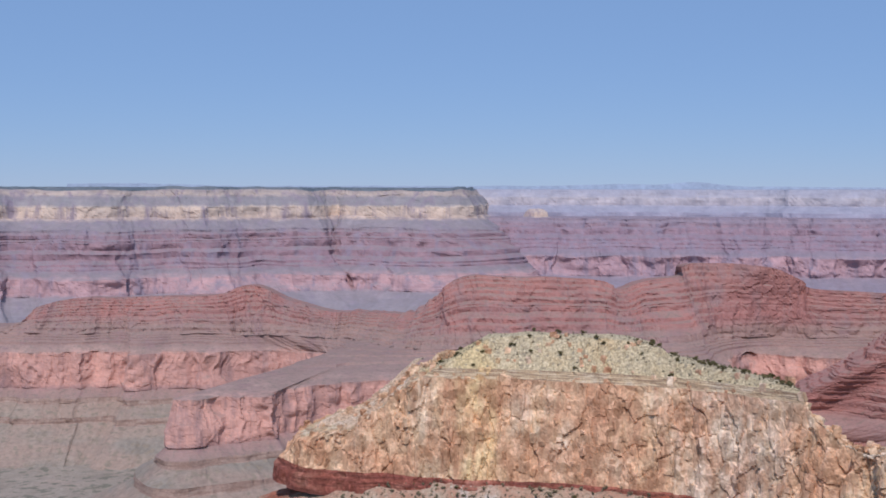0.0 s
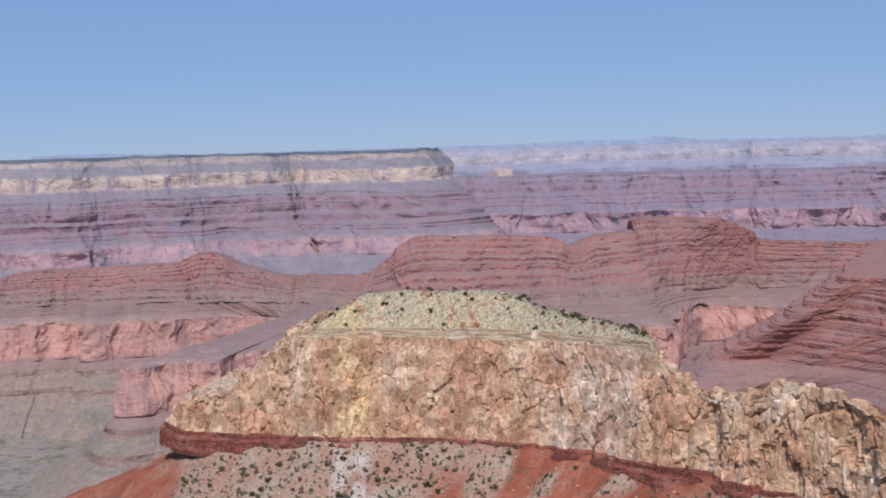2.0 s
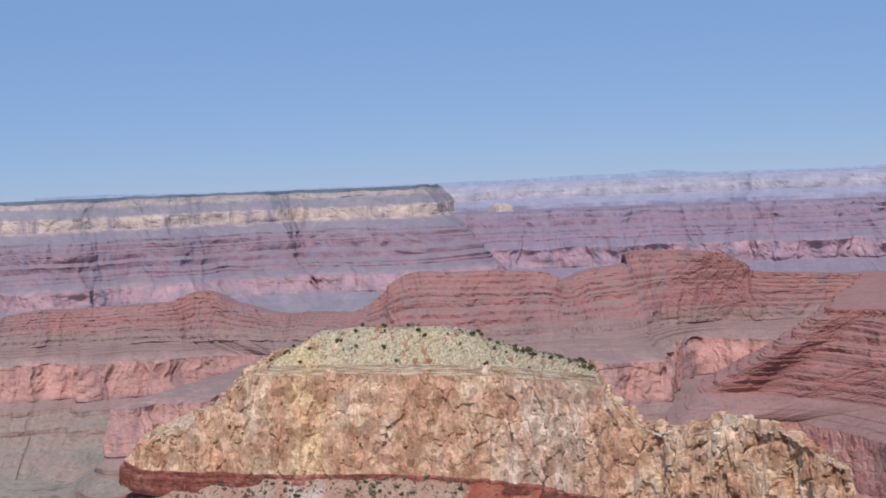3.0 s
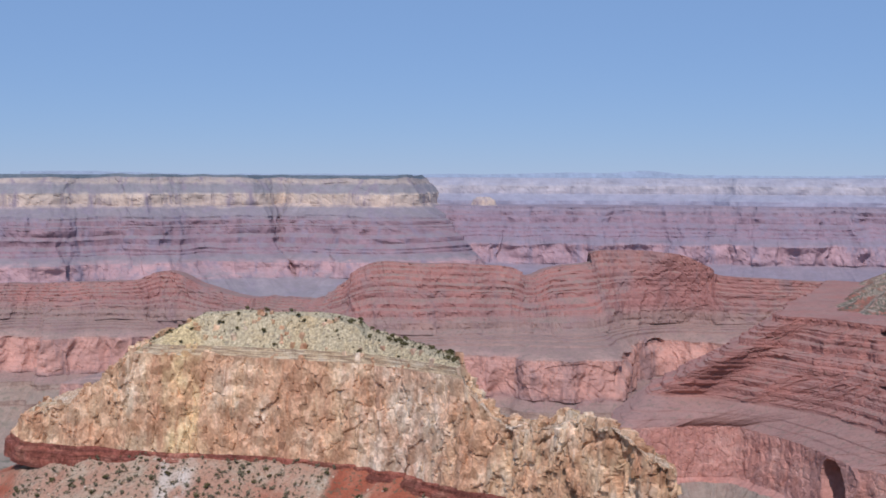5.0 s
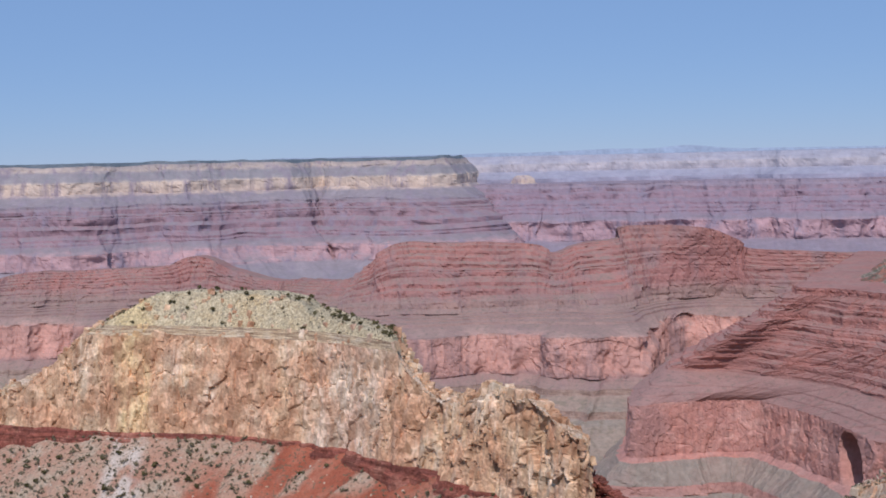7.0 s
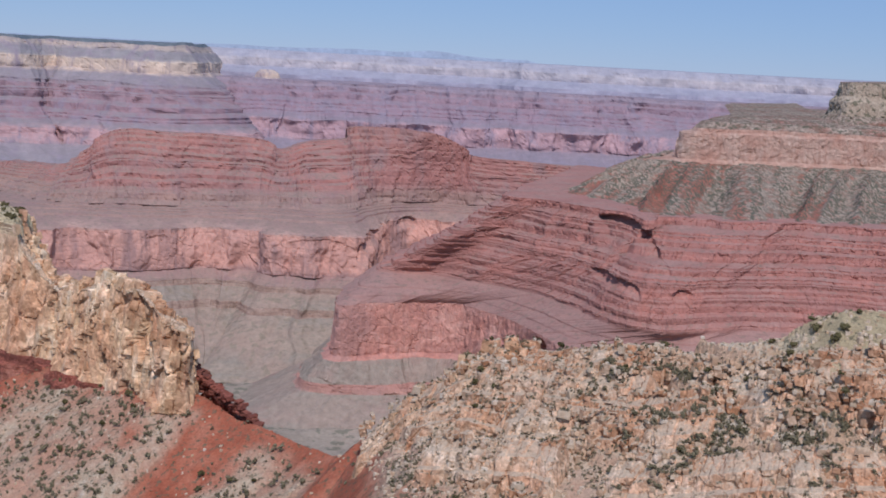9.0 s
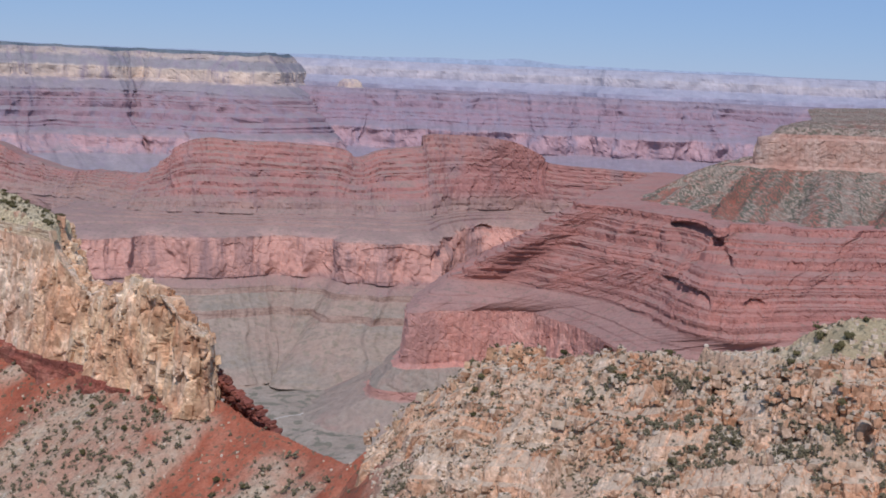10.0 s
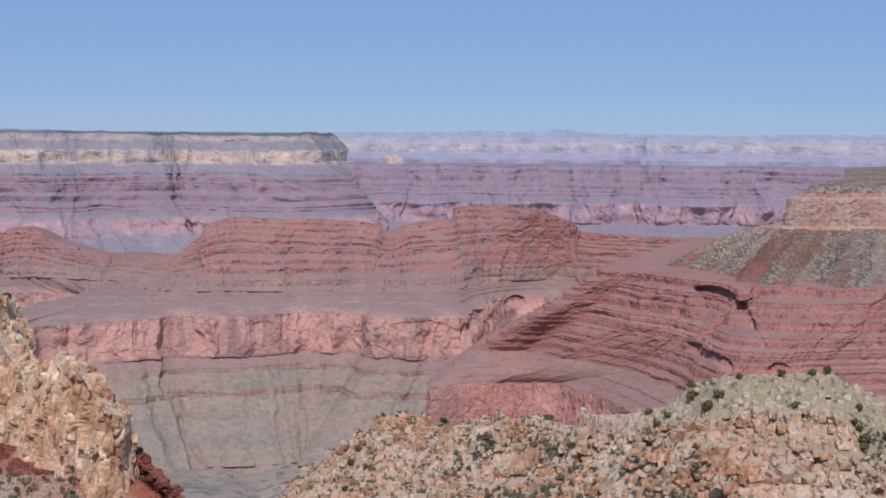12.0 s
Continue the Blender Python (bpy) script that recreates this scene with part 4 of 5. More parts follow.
def build_spur():
    """The terraced spur with the white-banded butte on it."""
    spur = thing("terraced_spur", "stair of dark red sandstone ledges above a red limestone wall", "cliff")
    top, wall = level(SPUR_TOP, -217), level(SPUR_WALL, -385)
    second, third = level(SPUR_SECOND, -289), level(SPUR_THIRD, -347)
    talus_top = level([(1155, 2440), (1075, 2270), (1030, 2200), (1006, 2166), (1008, 2150), (1018, 2140), (1038, 2130), (1066, 2124), (1100, 2125), (1140, 2125), (1215, 2125), (1385, 2125), (1690, 2102), (2500, 2128)], -167)
    back = np.array([0.3, 0.34, 0.36, 0.36, 0.3, 0.22, 0.14, 0.08, 0.03, 0.02, 0.02, 0.02, 0.02, 0.02])[:, None]
    foot_line = top + back * (talus_top - top)
    foot_line[:, 2] = -218
    inner = top + (back + 0.1) * (talus_top - top)
    inner[:, 2] = -217
    rims = [inner, top, second, third, wall, shifted(wall, 16, -470), shifted(wall, 48, -500), shifted(wall, 52, -516), shifted(wall, 170, -578), shifted(wall, 260, -640)]
    spans = [((), 0, 0.5, 0.5, 8), (ledges(8, 25, 0.7, 0.12), 3.2, 1.8, 1.1, 1.4), (ledges(8, 29, 0.62, 0.12), 2.6, 1.3, 1.0, 1.4), (ledges(3, 27, 0.2, 0.06), 1.5, 0.4, 0.6, 2.0), (((0.35, 0.93),), 3.4, 1.3, 0.6, 1.8), ((), 6, 0.6, 0.8, 4), ((), 3, 1.3, 0.8, 2), ((), 10, 0.3, 1.0, 6), ((), 0, 0, 0, 30)]
    parts = [("top", 0, 1, SPUR_BEDS, ""), ("upper_stair", 1, 2, SPUR_BEDS, ""), ("middle_stair", 2, 3, SPUR_BEDS, ""), ("lower_slope", 3, 4, SPUR_BEDS, "purple-brown scree with thin ledges"), ("limestone_wall", 4, 5, SPUR_LIMESTONE, "steep red limestone wall"), ("foot", 5, 6, SPUR_FOOT, ""), ("pink_ledge", 6, 7, SPUR_BEDS, ""), ("valley_slope", 7, 9, SPUR_FOOT, "")]
    alcoves = [(843, -222, 32, 52, 14, -0.12), (814, -291, 15, 18, 7, -0.1), (880, -296, 14, 18, 7, 0.0), (718, -389, 6, 88, 32, 0.0)]
    bluff(spur, rims, 1.9, spans, parts, 4, 150, size=1.5, bays=(13, 75), alcoves=alcoves, bed=0.3)
    butte = thing("white_banded_butte", "butte with a pale sandstone band above grey scree and red soil", "butte")
    band = level([(1500, 2700), (1230, 2420), (1130, 2230), (1092, 2152), (1112, 2130), (1212, 2142), (1300, 2138), (1380, 2144), (1700, 2120), (2500, 2150)], -108)
    foot = level([(1420, 2700), (1150, 2420), (1050, 2240), (1008, 2160), (1070, 2116), (1212, 2118), (1300, 2112), (1383, 2118), (1690, 2095), (2500, 2120)], -169)
    high, behind = band + (100, 90, 20), band + (260, 560, 30)
    bluff(butte, [behind, high, band, foot, shifted(foot, 14, -186)], 2.2, [((), 0, 1, 0, 30), (((0.8, 0.45),), 3, 1, 0.5, 5), (((0.05, 0.1), (0.3, 0.16), (0.4, 0.9)), 2.2, 1.4, 0.6, 1.8), ((), 2, 0, 0, 4)], [("top", 0, 2, SPUR_SCREE, "scrub-covered grey slope"), ("pale_band", 2, 3, SPUR_PALE, "pale pink sandstone band"), ("band_foot", 3, 4, SPUR_SCREE, "")], 2, 190, size=1.3, bays=(9, 55), bed=0.4)
    m = 700
    u = np.linspace(0, len(SPUR_TOP) - 1, m)
    lower = rim_curve(foot_line, u)
    upper = rim_curve(talus_top, u)
    w = np.linspace(0.0, 1, 150)[:, None]
    flat = lower[None, :, :2] * (1 - w[..., None]) + upper[None, :, :2] * w[..., None]
    low_z = lower[:, 2]
    along = np.r_[0, np.cumsum(np.hypot(*np.diff(0.5 * (lower + upper)[:, :2], axis=0).T))][None] / 30.0
    sway = along + 0.35 * fbm(flat[..., 0] / 60, flat[..., 1] / 60, 4, 181)
    cone = 1 - np.abs(vnoise(sway / 1.5, 0.4 * w + 0 * sway, 183))
    zz = low_z[None] + (-167 - low_z[None]) * w**1.2 + 30 * (cone - 0.6) * np.sin(w * math.pi) ** 0.8 + 2.5 * fbm(flat[..., 0] / 18, flat[..., 1] / 18, 4, 185)
    me = grid_mesh("scree_slope", np.concatenate([flat, zz[..., None]], 2)[::-1], SPUR_TALUS)
    streaks = fbm(sway * 1.3, 0.6 * w + 0 * sway, 4, 187)
    bare = smooth(10.5, 8.0, u)[None] * smooth(5.5, 7.0, u)[None] * smooth(0.15, 0.5, w)
    for name, val in (("scree", smooth(-0.75, 0.05, streaks + 0.25 * (cone - 0.75) - 0.45 * smooth(0.5, 0.08, w) - 0.7 * bare + 0.34)), ("ridge", smooth(0.35, -0.1, fbm(sway * 2.6, w + 0 * sway, 3, 189)))):
        me.attributes.new(name, "FLOAT", "POINT").data.foreach_set("value", (val[::-1]).ravel().astype(np.float32))
    part("scree_slope", me, butte, "grey scrub scree with tongues of red soil")
    cap = thing("summit_crag", "stepped pale yellow limestone crag with scrub", "butte")
    line = [(1640, 2500), (1450, 2380), (1400, 2270), (1450, 2235), (1620, 2225), (1900, 2250), (2500, 2380)]
    prof = [(-300, -6, 0, 0), (-40, -14, 3, 2), (-30, -40, 3, 3), (-12, -50, 3, 2), (-4, -76, 3, 3), (30, -100, 5, 0.5), (55, -112, 4, 0), (66, -150, 3, 0)]
    escarpment(cap, line, 3, prof, [("top", 0, 1, SPUR_SCREE, ""), ("crag", 1, 4, SPUR_SUMMIT, ""), ("slope", 4, 7, SPUR_SCREE, "")], [30, 3], wander=(10, 90), bays=(10, 60), seed=199, size=1.8, flat=True, inner=[(1800, 2520), (1650, 2430), (1590, 2370), (1590, 2360), (1680, 2370), (1900, 2420), (2500, 2600)])


FLOOR = rock("valley_shale", [(0.31, 0.26, 0.205), (0.37, 0.315, 0.25), (0.42, 0.34, 0.27)], scale=0.012, grain=0.12, dots=(0.20, 0.19, 0.14), dot_scale=0.06, dot_at=0.56)
GRAVEL = rock("dry_gravel", [(0.50, 0.45, 0.38), (0.58, 0.53, 0.46), (0.64, 0.60, 0.53)], scale=0.05, grain=0.3)
build_ground()
build_rim()
build_distance()
build_mesa()
build_spur()
build_creek()


# ---- the near ridge: saddle, red slopes and jumbled crest ----
SPINE = [(-420, 900, -330, 0), (-260, 870, -270, 5), (-130, 835, -215, 20), (-60, 822, -192, 38), (10, 812, -184, 48), (100, 792, -183, 48), (170, 752, -184, 36), (225, 690, -182, 20), (262, 635, -177, 13), (294, 572, -173, 6), (312, 556, -176, 0), (328, 539, -178, 0), (352, 513, -181, 0), (366, 490, -178, 0), (376, 474, -163, 0), (399, 457, -136, 0), (412, 447, -124, 0), (421, 440, -117, 0), (432, 431, -116, 0), (443, 422, -112, 0), (472, 397, -107, 0), (500, 374, -97, 0), (516, 364, -87, 0), (544, 356, -84, 0), (566, 353, -96, 0), (640, 348, -104, 0), (900, 330, -95, 0)]


FAN = (18, 0.16)


def near_fields(x, y):
    """Height of the near ridge, how rocky it is and how much pale scree covers it."""
    p = np.array(SPINE, float)
    best = np.full(x.shape, 1e9)
    sz, sr, ss, side = (np.zeros(x.shape) for _ in range(4))
    run = 0.0
    for a, b in zip(p[:-1], p[1:]):
        d = b[:2] - a[:2]
        ln = np.hypot(*d)
        u = np.clip(((x - a[0]) * d[0] + (y - a[1]) * d[1]) / ln**2, 0, 1)
        px, py = a[0] + u * d[0], a[1] + u * d[1]
        dist = np.hypot(x - px, y - py)
        cross = d[0] * (y - a[1]) - d[1] * (x - a[0])
        near = dist < best
        best = np.where(near, dist, best)
        sz = np.where(near, a[2] + u * (b[2] - a[2]), sz)
        sr = np.where(near, a[3] + u * (b[3] - a[3]), sr)
        ss = np.where(near, run + u * ln, ss)
        side = np.where(near, np.sign(cross), side)
        run += ln
    ridge = smooth(372, 412, x + 0.25 * (470 - y) + 12 * fbm(x / 30, y / 30, 3, 400))
    far = np.maximum(best - sr, 0)
    front = side < 0
    ridge = ridge * (1 - smooth(34, 60, far + 10 * fbm(x / 22, y / 22, 3, 402)) * smooth(455, 415, x))
    slope = np.where(front, 0.60 * far + 0.0006 * far**2 * (1 - ridge), 1.05 * far)
    gully = ridged(ss / 46 + 0.35 * fbm(x / 60, y / 60, 3, 410), far / 500, 3, 420)
    z = sz - slope + np.minimum(far * 0.13, 9) * gully * (1 - ridge)
    z = z + 2.2 * fbm(x / 16, y / 16, 5, 430, 0.6) * (1 - 0.5 * ridge)
    # ledges and broken blocks of the rocky crest
    t = (z + 9 * fbm(x / 50, y / 50, 3, 440)) / 10.0
    step = (np.floor(t) + smooth(0.62, 0.88, t - np.floor(t)) - t) * 10.0
    v1, j1 = cells(x / 6.5 + 0.2 * fbm(x / 5, y / 5, 2, 450), y / 6.5, 460)
    v2, j2 = cells(x / 2.6, y / 2.6, 470)
    v3, j3 = cells(x / 1.3, y / 1.3, 480)
    rough = ridge * (0.45 + 0.55 * smooth(-0.25, 0.3, fbm(x / 40, y / 40, 3, 490)))
    rough = rough * (1 - 0.85 * smooth(492, 510, x) * smooth(-112, -100, z))
    z = z + rough * (1.1 * step + 1.0 * v1 - 1.0 * (1 - smooth(0, 0.2, j1)) + 0.8 * v2 - 0.5 * (1 - smooth(0, 0.2, j2)) + 0.5 * v3)
    scree = smooth(-0.3, 0.35, 0.8 * gully + 0.75 * fbm(x / 26, y / 26, 5, 500) + 0.4 * np.sin(ss / 62 + 0.6) - 0.1 - 0.2 * smooth(240, 290, x) + 0.75 * smooth(366, 392, x))
    scree = scree * smooth(2, 15, far + 5 * fbm(x / 12, y / 12, 3, 510) + 30 * smooth(190, 120, x))
    return z, ridge, scree, ss


def build_near_ridge():
    xs = np.unique(np.r_[np.arange(-560, -200, 9), np.arange(-200, 340, 1.6), np.arange(340, 660, 0.75), np.arange(660, 1000, 9)])
    ys = np.unique(np.r_[np.arange(60, 240, 9), np.arange(240, 300, 2), np.arange(300, 500, 0.8), np.arange(500, 860, 1.7), np.arange(860, 1260, 12)])
    gx, gy = np.meshgrid(xs, ys)
    z, ridge, scree, _ = near_fields(gx, gy)
    grid = np.stack([gx, gy, z], 2)
    me = grid_mesh("ridge_ground", grid, SOIL)
    for name, val in (("ridge", ridge), ("scree", scree), ("sand", smooth(488, 512, gx + 8 * fbm(gx / 14, gy / 14, 3, 520)) * smooth(-122, -106, z)), ("fan", 1.0 * smooth(1, 0.45, np.abs(gx - FAN[0] - FAN[1] * (770 - gy) + 5 * fbm(gx / 12, gy / 20, 4, 540)) / (16 + 0.06 * (770 - gy))) * smooth(560, 640, gy) * smooth(-0.5, 0.3, fbm(gx / 7, gy / 12, 3, 545)))):
        at = me.attributes.new(name, "FLOAT", "POINT")
        at.data.foreach_set("value", np.ascontiguousarray(val, np.float32).ravel())
    return tagged(new("ridge_ground", me), "red soil saddle and pale broken rock ridge with scree strips", "ground", kind="structure")


def block_shapes(count=8):
    """Unit blocks with broken corners, as arrays of points and triangles."""
    made = []
    for k in range(count):
        rng = random.Random(900 + k)
        bm = bmesh.new()
        for corner in range(8):
            sx, sy, sz = (1 if corner >> a & 1 else -1 for a in range(3))
            if rng.random() < 0.22:
                for cut in range(3):
                    q = [sx, sy, sz]
                    q[cut] *= rng.uniform(0.4, 0.75)
                    bm.verts.new([0.5 * v * rng.uniform(0.9, 1.05) for v in q])
            else:
                bm.verts.new([0.5 * v * rng.uniform(0.72, 1.1) for v in (sx, sy, sz)])
        bmesh.ops.convex_hull(bm, input=bm.verts)
        bmesh.ops.triangulate(bm, faces=bm.faces)
        bm.verts.index_update()
        made.append((np.array([v.co for v in bm.verts]), np.array([[v.index for v in f.verts] for f in bm.faces])))
        bm.free()
    return made


BLOCKS = block_shapes()


def blocks(parent, name, rows, mat, single=0):
    """Blocks of rock on a thing: the first ones as parts of their own, the rest joined. rows: x, y, z, width, depth, height, turn, shape."""
    vs, fs, base = [], [], 0
    for i, (x, y, z, w, d, h, a, kind) in enumerate(rows):
        co, tr = BLOCKS[int(kind)]
        if i < single:
            if ("rock_block", int(kind), mat.name) not in SHARED:
                SHARED["rock_block", int(kind), mat.name] = mesh_of("rock_block", co, tr, mat)
            ob = part("rock_block", SHARED["rock_block", int(kind), mat.name], parent)
            ob.matrix_basis = pose(float(x), float(y), float(z), 14 * math.sin(7 * x), 14 * math.sin(5 * y), math.degrees(a)) @ Matrix.Diagonal((float(w), float(d), float(h), 1))
            continue
        turn = np.array(Euler((0.25 * math.sin(7 * x), 0.25 * math.sin(5 * y), a)).to_matrix())
        vs.append((co * (w, d, h)) @ turn.T + (x, y, z))
        fs.append(tr + base)
        base += len(co)
    if vs:
        part(name, mesh_of(name, np.vstack(vs), np.vstack(fs), mat), parent)["kind"] = "stuff"


SHARED = {}


def build_butte():
    butte = thing("sandstone_butte", "tan sandstone butte with a yellowish scrub-dotted cap", "butte")
    line = [(-60, 900), (-100, 850), (-92, 806), (-60, 786), (-10, 772), (40, 764), (90, 752), (140, 730), (180, 700), (215, 662), (245, 622), (275, 580), (294, 557), (301, 564), (300, 574), (286, 592), (258, 634), (230, 676), (206, 724), (170, 810)]
    crest = [(-110, -184), (-105, -180), (-97, -170), (-73, -160), (-56, -157), (-34, -140), (-19, -124), (0, -113), (19, -104), (31, -97), (57, -93.5), (119, -95), (135, -100), (142, -107), (172, -109), (185, -112), (199, -114), (202, -125), (214, -138), (222, -143), (237, -143), (247, -137), (256, -131), (272, -130), (281, -133), (286, -138), (295, -141), (305, -144)]
    prof = [(-44, -92, 0, 0), (-26, -94, 1, 1), (-13, -114, 1.5, 0.5), (-11.5, -114.5, 0.6, 0.4), (-11.3, -116.4, 0.6, 0.4), (-9.6, -116.7, 0.6, 0.4), (-9.3, -118.8, 0.6, 0.4), (-7, -120, 1.2, 1.0), (-2, -150, 1.4, 1.45), (2, -181, 1.1, 1.0), (3, -182, 1.0, 0.6), (3.6, -184.5, 0.8, 0.5), (6.5, -186, 1, 0.5), (7.5, -196, 1.0, 0.3)]
    grid, _ = escarpment(butte, line, 0.8, prof, [("summit", 0, 3, CAPSTONE, "pale yellow cap slope"), ("ledge_band", 3, 7, CAP_LEDGE, "thin yellow ledges"), ("cliff", 7, 9, SANDSTONE, "blocky tan and orange cliff"), ("red_foot", 9, 13, LEDGE, "thin dark red shale ledge")], [2, 1.2, 0.8, 0.6, 0.6, 0.6, 0.8, 0.9], crest=crest, wander=(5, 60), bays=(4, 36), seed=210, jag=2.2, calm=-116, stretch=True, flat=True, joints=-0.05, tall=1.6, bend=0.55, draws=(2.4, 24), relief=[1.6, 1.6, 1.6, 1.5, 1.2, 1.0, 1.05, 1.1, 1.2, 1.7, 2.3, 2.6, 2.2, 1.5, 1.3, 1.3, 1.3, 1.3, 1.3, 1.3], inner=[(-10, 870), (-20, 850), (-20, 830), (-10, 822), (10, 815), (50, 808), (95, 795), (140, 775), (175, 745), (213, 690), (248, 630), (278, 588), (290, 572), (290, 572), (288, 574), (278, 588), (250, 628), (216, 680), (175, 745), (95, 795)])
    # loose blocks that stand proud of the cliff
    rng = np.random.default_rng(5)
    tops = grid[grid[..., 2] > -115]
    rows = []
    wall = np.flatnonzero((grid[:, 0, 2] < -127) & (grid[:, 0, 2] > -178))
    for _ in range(950):
        i, j = int(rng.choice(wall)), int(rng.integers(60, grid.shape[1] - 60))
        if grid[i, j, 2] - grid[i + 3, j, 2] < 0.9:
            continue
        p, t = grid[i, j], grid[i, j + 4] - grid[i, j - 4]
        w = rng.uniform(0.9, 4.4)
        rows.append((p[0], p[1] + 0.5, p[2], w, rng.uniform(1.4, 3.4), w * rng.uniform(0.6, 1.9), math.atan2(t[1], t[0]) + rng.uniform(-0.3, 0.3), rng.integers(8)))
    upper = grid[: wall.min()]
    upper = upper[(upper[..., 1] < 830) & ((upper[..., 0] < 8) | (upper[..., 0] > 198))]
    for p in upper[rng.integers(len(upper), size=1000)]:
        w = float(np.clip(rng.lognormal(0.6, 0.5), 0.8, 5.0))
        rows.append((p[0], p[1], p[2] + 0.15 * w, w, w * rng.uniform(0.6, 1.0), w * rng.uniform(0.5, 1.3), rng.uniform(0, 3.1), rng.integers(8)))
    # knobs on the shoulder's edge and the tail
    for px, py, pz in upper[rng.integers(len(upper), size=60)]:
        w = rng.uniform(3.0, 6.0)
        rows.append((px, py, pz + 0.2 * w, w, w * rng.uniform(0.7, 1.0), w * rng.uniform(0.8, 1.7), rng.uniform(0, 3.1), rng.integers(8)))
    blocks(butte, "cliff_rubble", rows, SANDSTONE)
    return tops, upper[upper[:, 0] < 20]


# ---- stones and shrubs ----
def stone_mesh(size, seed):
    """An angular stone with broken corners."""
    co, tr = BLOCKS[seed % len(BLOCKS)]
    return mesh_of("boulder", co * size, tr, STONE)


def crown_mesh(name, seed, clumps, mat, leaf=(0.06, 0.13)):
    """A squat juniper crown one metre wide: many small leaf clumps round uneven boughs, with gaps."""
    rng = random.Random(seed)
    lobes = [(rng.uniform(-0.28, 0.28), rng.uniform(-0.28, 0.28), rng.uniform(0.3, 0.62), rng.uniform(0.16, 0.3)) for _ in range(6)]
    verts, faces = [], []
    octa = [(1, 0, 0), (-1, 0, 0), (0, 1, 0), (0, -1, 0), (0, 0, 1), (0, 0, -1)]
    tri = [(0, 2, 4), (2, 1, 4), (1, 3, 4), (3, 0, 4), (2, 0, 5), (1, 2, 5), (3, 1, 5), (0, 3, 5)]
    for _ in range(clumps):
        lx, ly, lz, lr = rng.choice(lobes)
        v = Vector((rng.gauss(0, 1), rng.gauss(0, 1), rng.gauss(0, 0.8))).normalized() * lr * rng.uniform(0.5, 1.1)
        r = rng.uniform(*leaf)
        turn = Euler((rng.uniform(0, 6), rng.uniform(0, 6), rng.uniform(0, 6))).to_matrix()
        base = len(verts)
        for o in octa:
            verts.append(turn @ Vector(o) * r * rng.uniform(0.6, 1.3) + Vector((lx, ly, lz)) + v)
        faces += [(a + base, b + base, c + base) for a, b, c in tri]
    return mesh_of(name, [tuple(v) for v in verts], faces, mat)


def trunk_mesh(name, seed, mat):
    """A short forked trunk for a crown one metre wide."""
    rng = random.Random(seed)
    verts, faces = [], []

    def limb(a, b, r0, r1):
        base = len(verts)
        for p, r in ((a, r0), (b, r1)):
            for k in range(6):
                verts.append((p[0] + r * math.cos(k * math.pi / 3), p[1] + r * math.sin(k * math.pi / 3), p[2]))
        for k in range(6):
            faces.append((base + k, base + (k + 1) % 6, base + 6 + (k + 1) % 6, base + 6 + k))

    limb((0, 0, -0.1), (0.02, 0.01, 0.28), 0.06, 0.04)
    for _ in range(3):
        limb((0.02, 0.01, 0.22), (rng.uniform(-0.25, 0.25), rng.uniform(-0.25, 0.25), rng.uniform(0.42, 0.6)), 0.035, 0.015)
    return mesh_of(name, verts, faces, mat)


def leaf_material(name, dark, light):
    mat, nodes, links, b = material(name)
    info = nodes.new("ShaderNodeObjectInfo")
    geo = nodes.new("ShaderNodeNewGeometry")
    add = nodes.new("ShaderNodeMath")
    add.operation = "ADD"
    links.new(info.outputs["Random"], add.inputs[0])
    links.new(geo.outputs["Random Per Island"], add.inputs[1])
    half = nodes.new("ShaderNodeMath")
    half.operation = "MULTIPLY"
    half.inputs[1].default_value = 0.5
    links.new(add.outputs[0], half.inputs[0])
    links.new(ramp(nodes, links, half.outputs[0], [(0.2, dark), (0.8, light)]), b.inputs["Base Color"])
    return mat


LEAVES = leaf_material("juniper_leaves", (0.07, 0.062, 0.026), (0.155, 0.135, 0.062))
SCRUB = leaf_material("dry_scrub", (0.082, 0.074, 0.042), (0.195, 0.17, 0.105))
BARK = rock("juniper_bark", [(0.10, 0.08, 0.06), (0.16, 0.13, 0.10), (0.20, 0.17, 0.13)], scale=3, grain=20)
STONE = rock("loose_pale_stone", [(0.500, 0.344, 0.233), (0.580, 0.485, 0.363), (0.625, 0.556, 0.458)], streak=(0.411, 0.265, 0.173), streak_amt=0.4, scale=0.12, grain=1.2, bump=0.25, island=0.15)


def build_shrub(seed):
    shrub = thing("juniper_shrub", "dark green rounded juniper shrub on stony ground", "shrub", "junipers on the ridge")
    part("trunk", trunk_mesh("trunk", seed, BARK), shrub)
    part("crown", crown_mesh("crown", seed, 80, LEAVES), shrub)
    return shrub


def slope_points(rng, count, box, keep):
    """Random places on the near ridge for which keep(x, y, z, ridge, scree, steep) holds."""
    n = count * 30
    x, y = rng.uniform(box[0], box[1], n), rng.uniform(box[2], box[3], n)
    z, ridge, scree, _ = near_fields(x, y)
    zy = near_fields(x, y - 1.2)[0]
    steep = (z - zy) / 1.2
    ok = keep(x, y, z, ridge, scree, steep)
    pick = np.flatnonzero(ok)[:count]
    return x[pick], y[pick], z[pick], steep[pick]


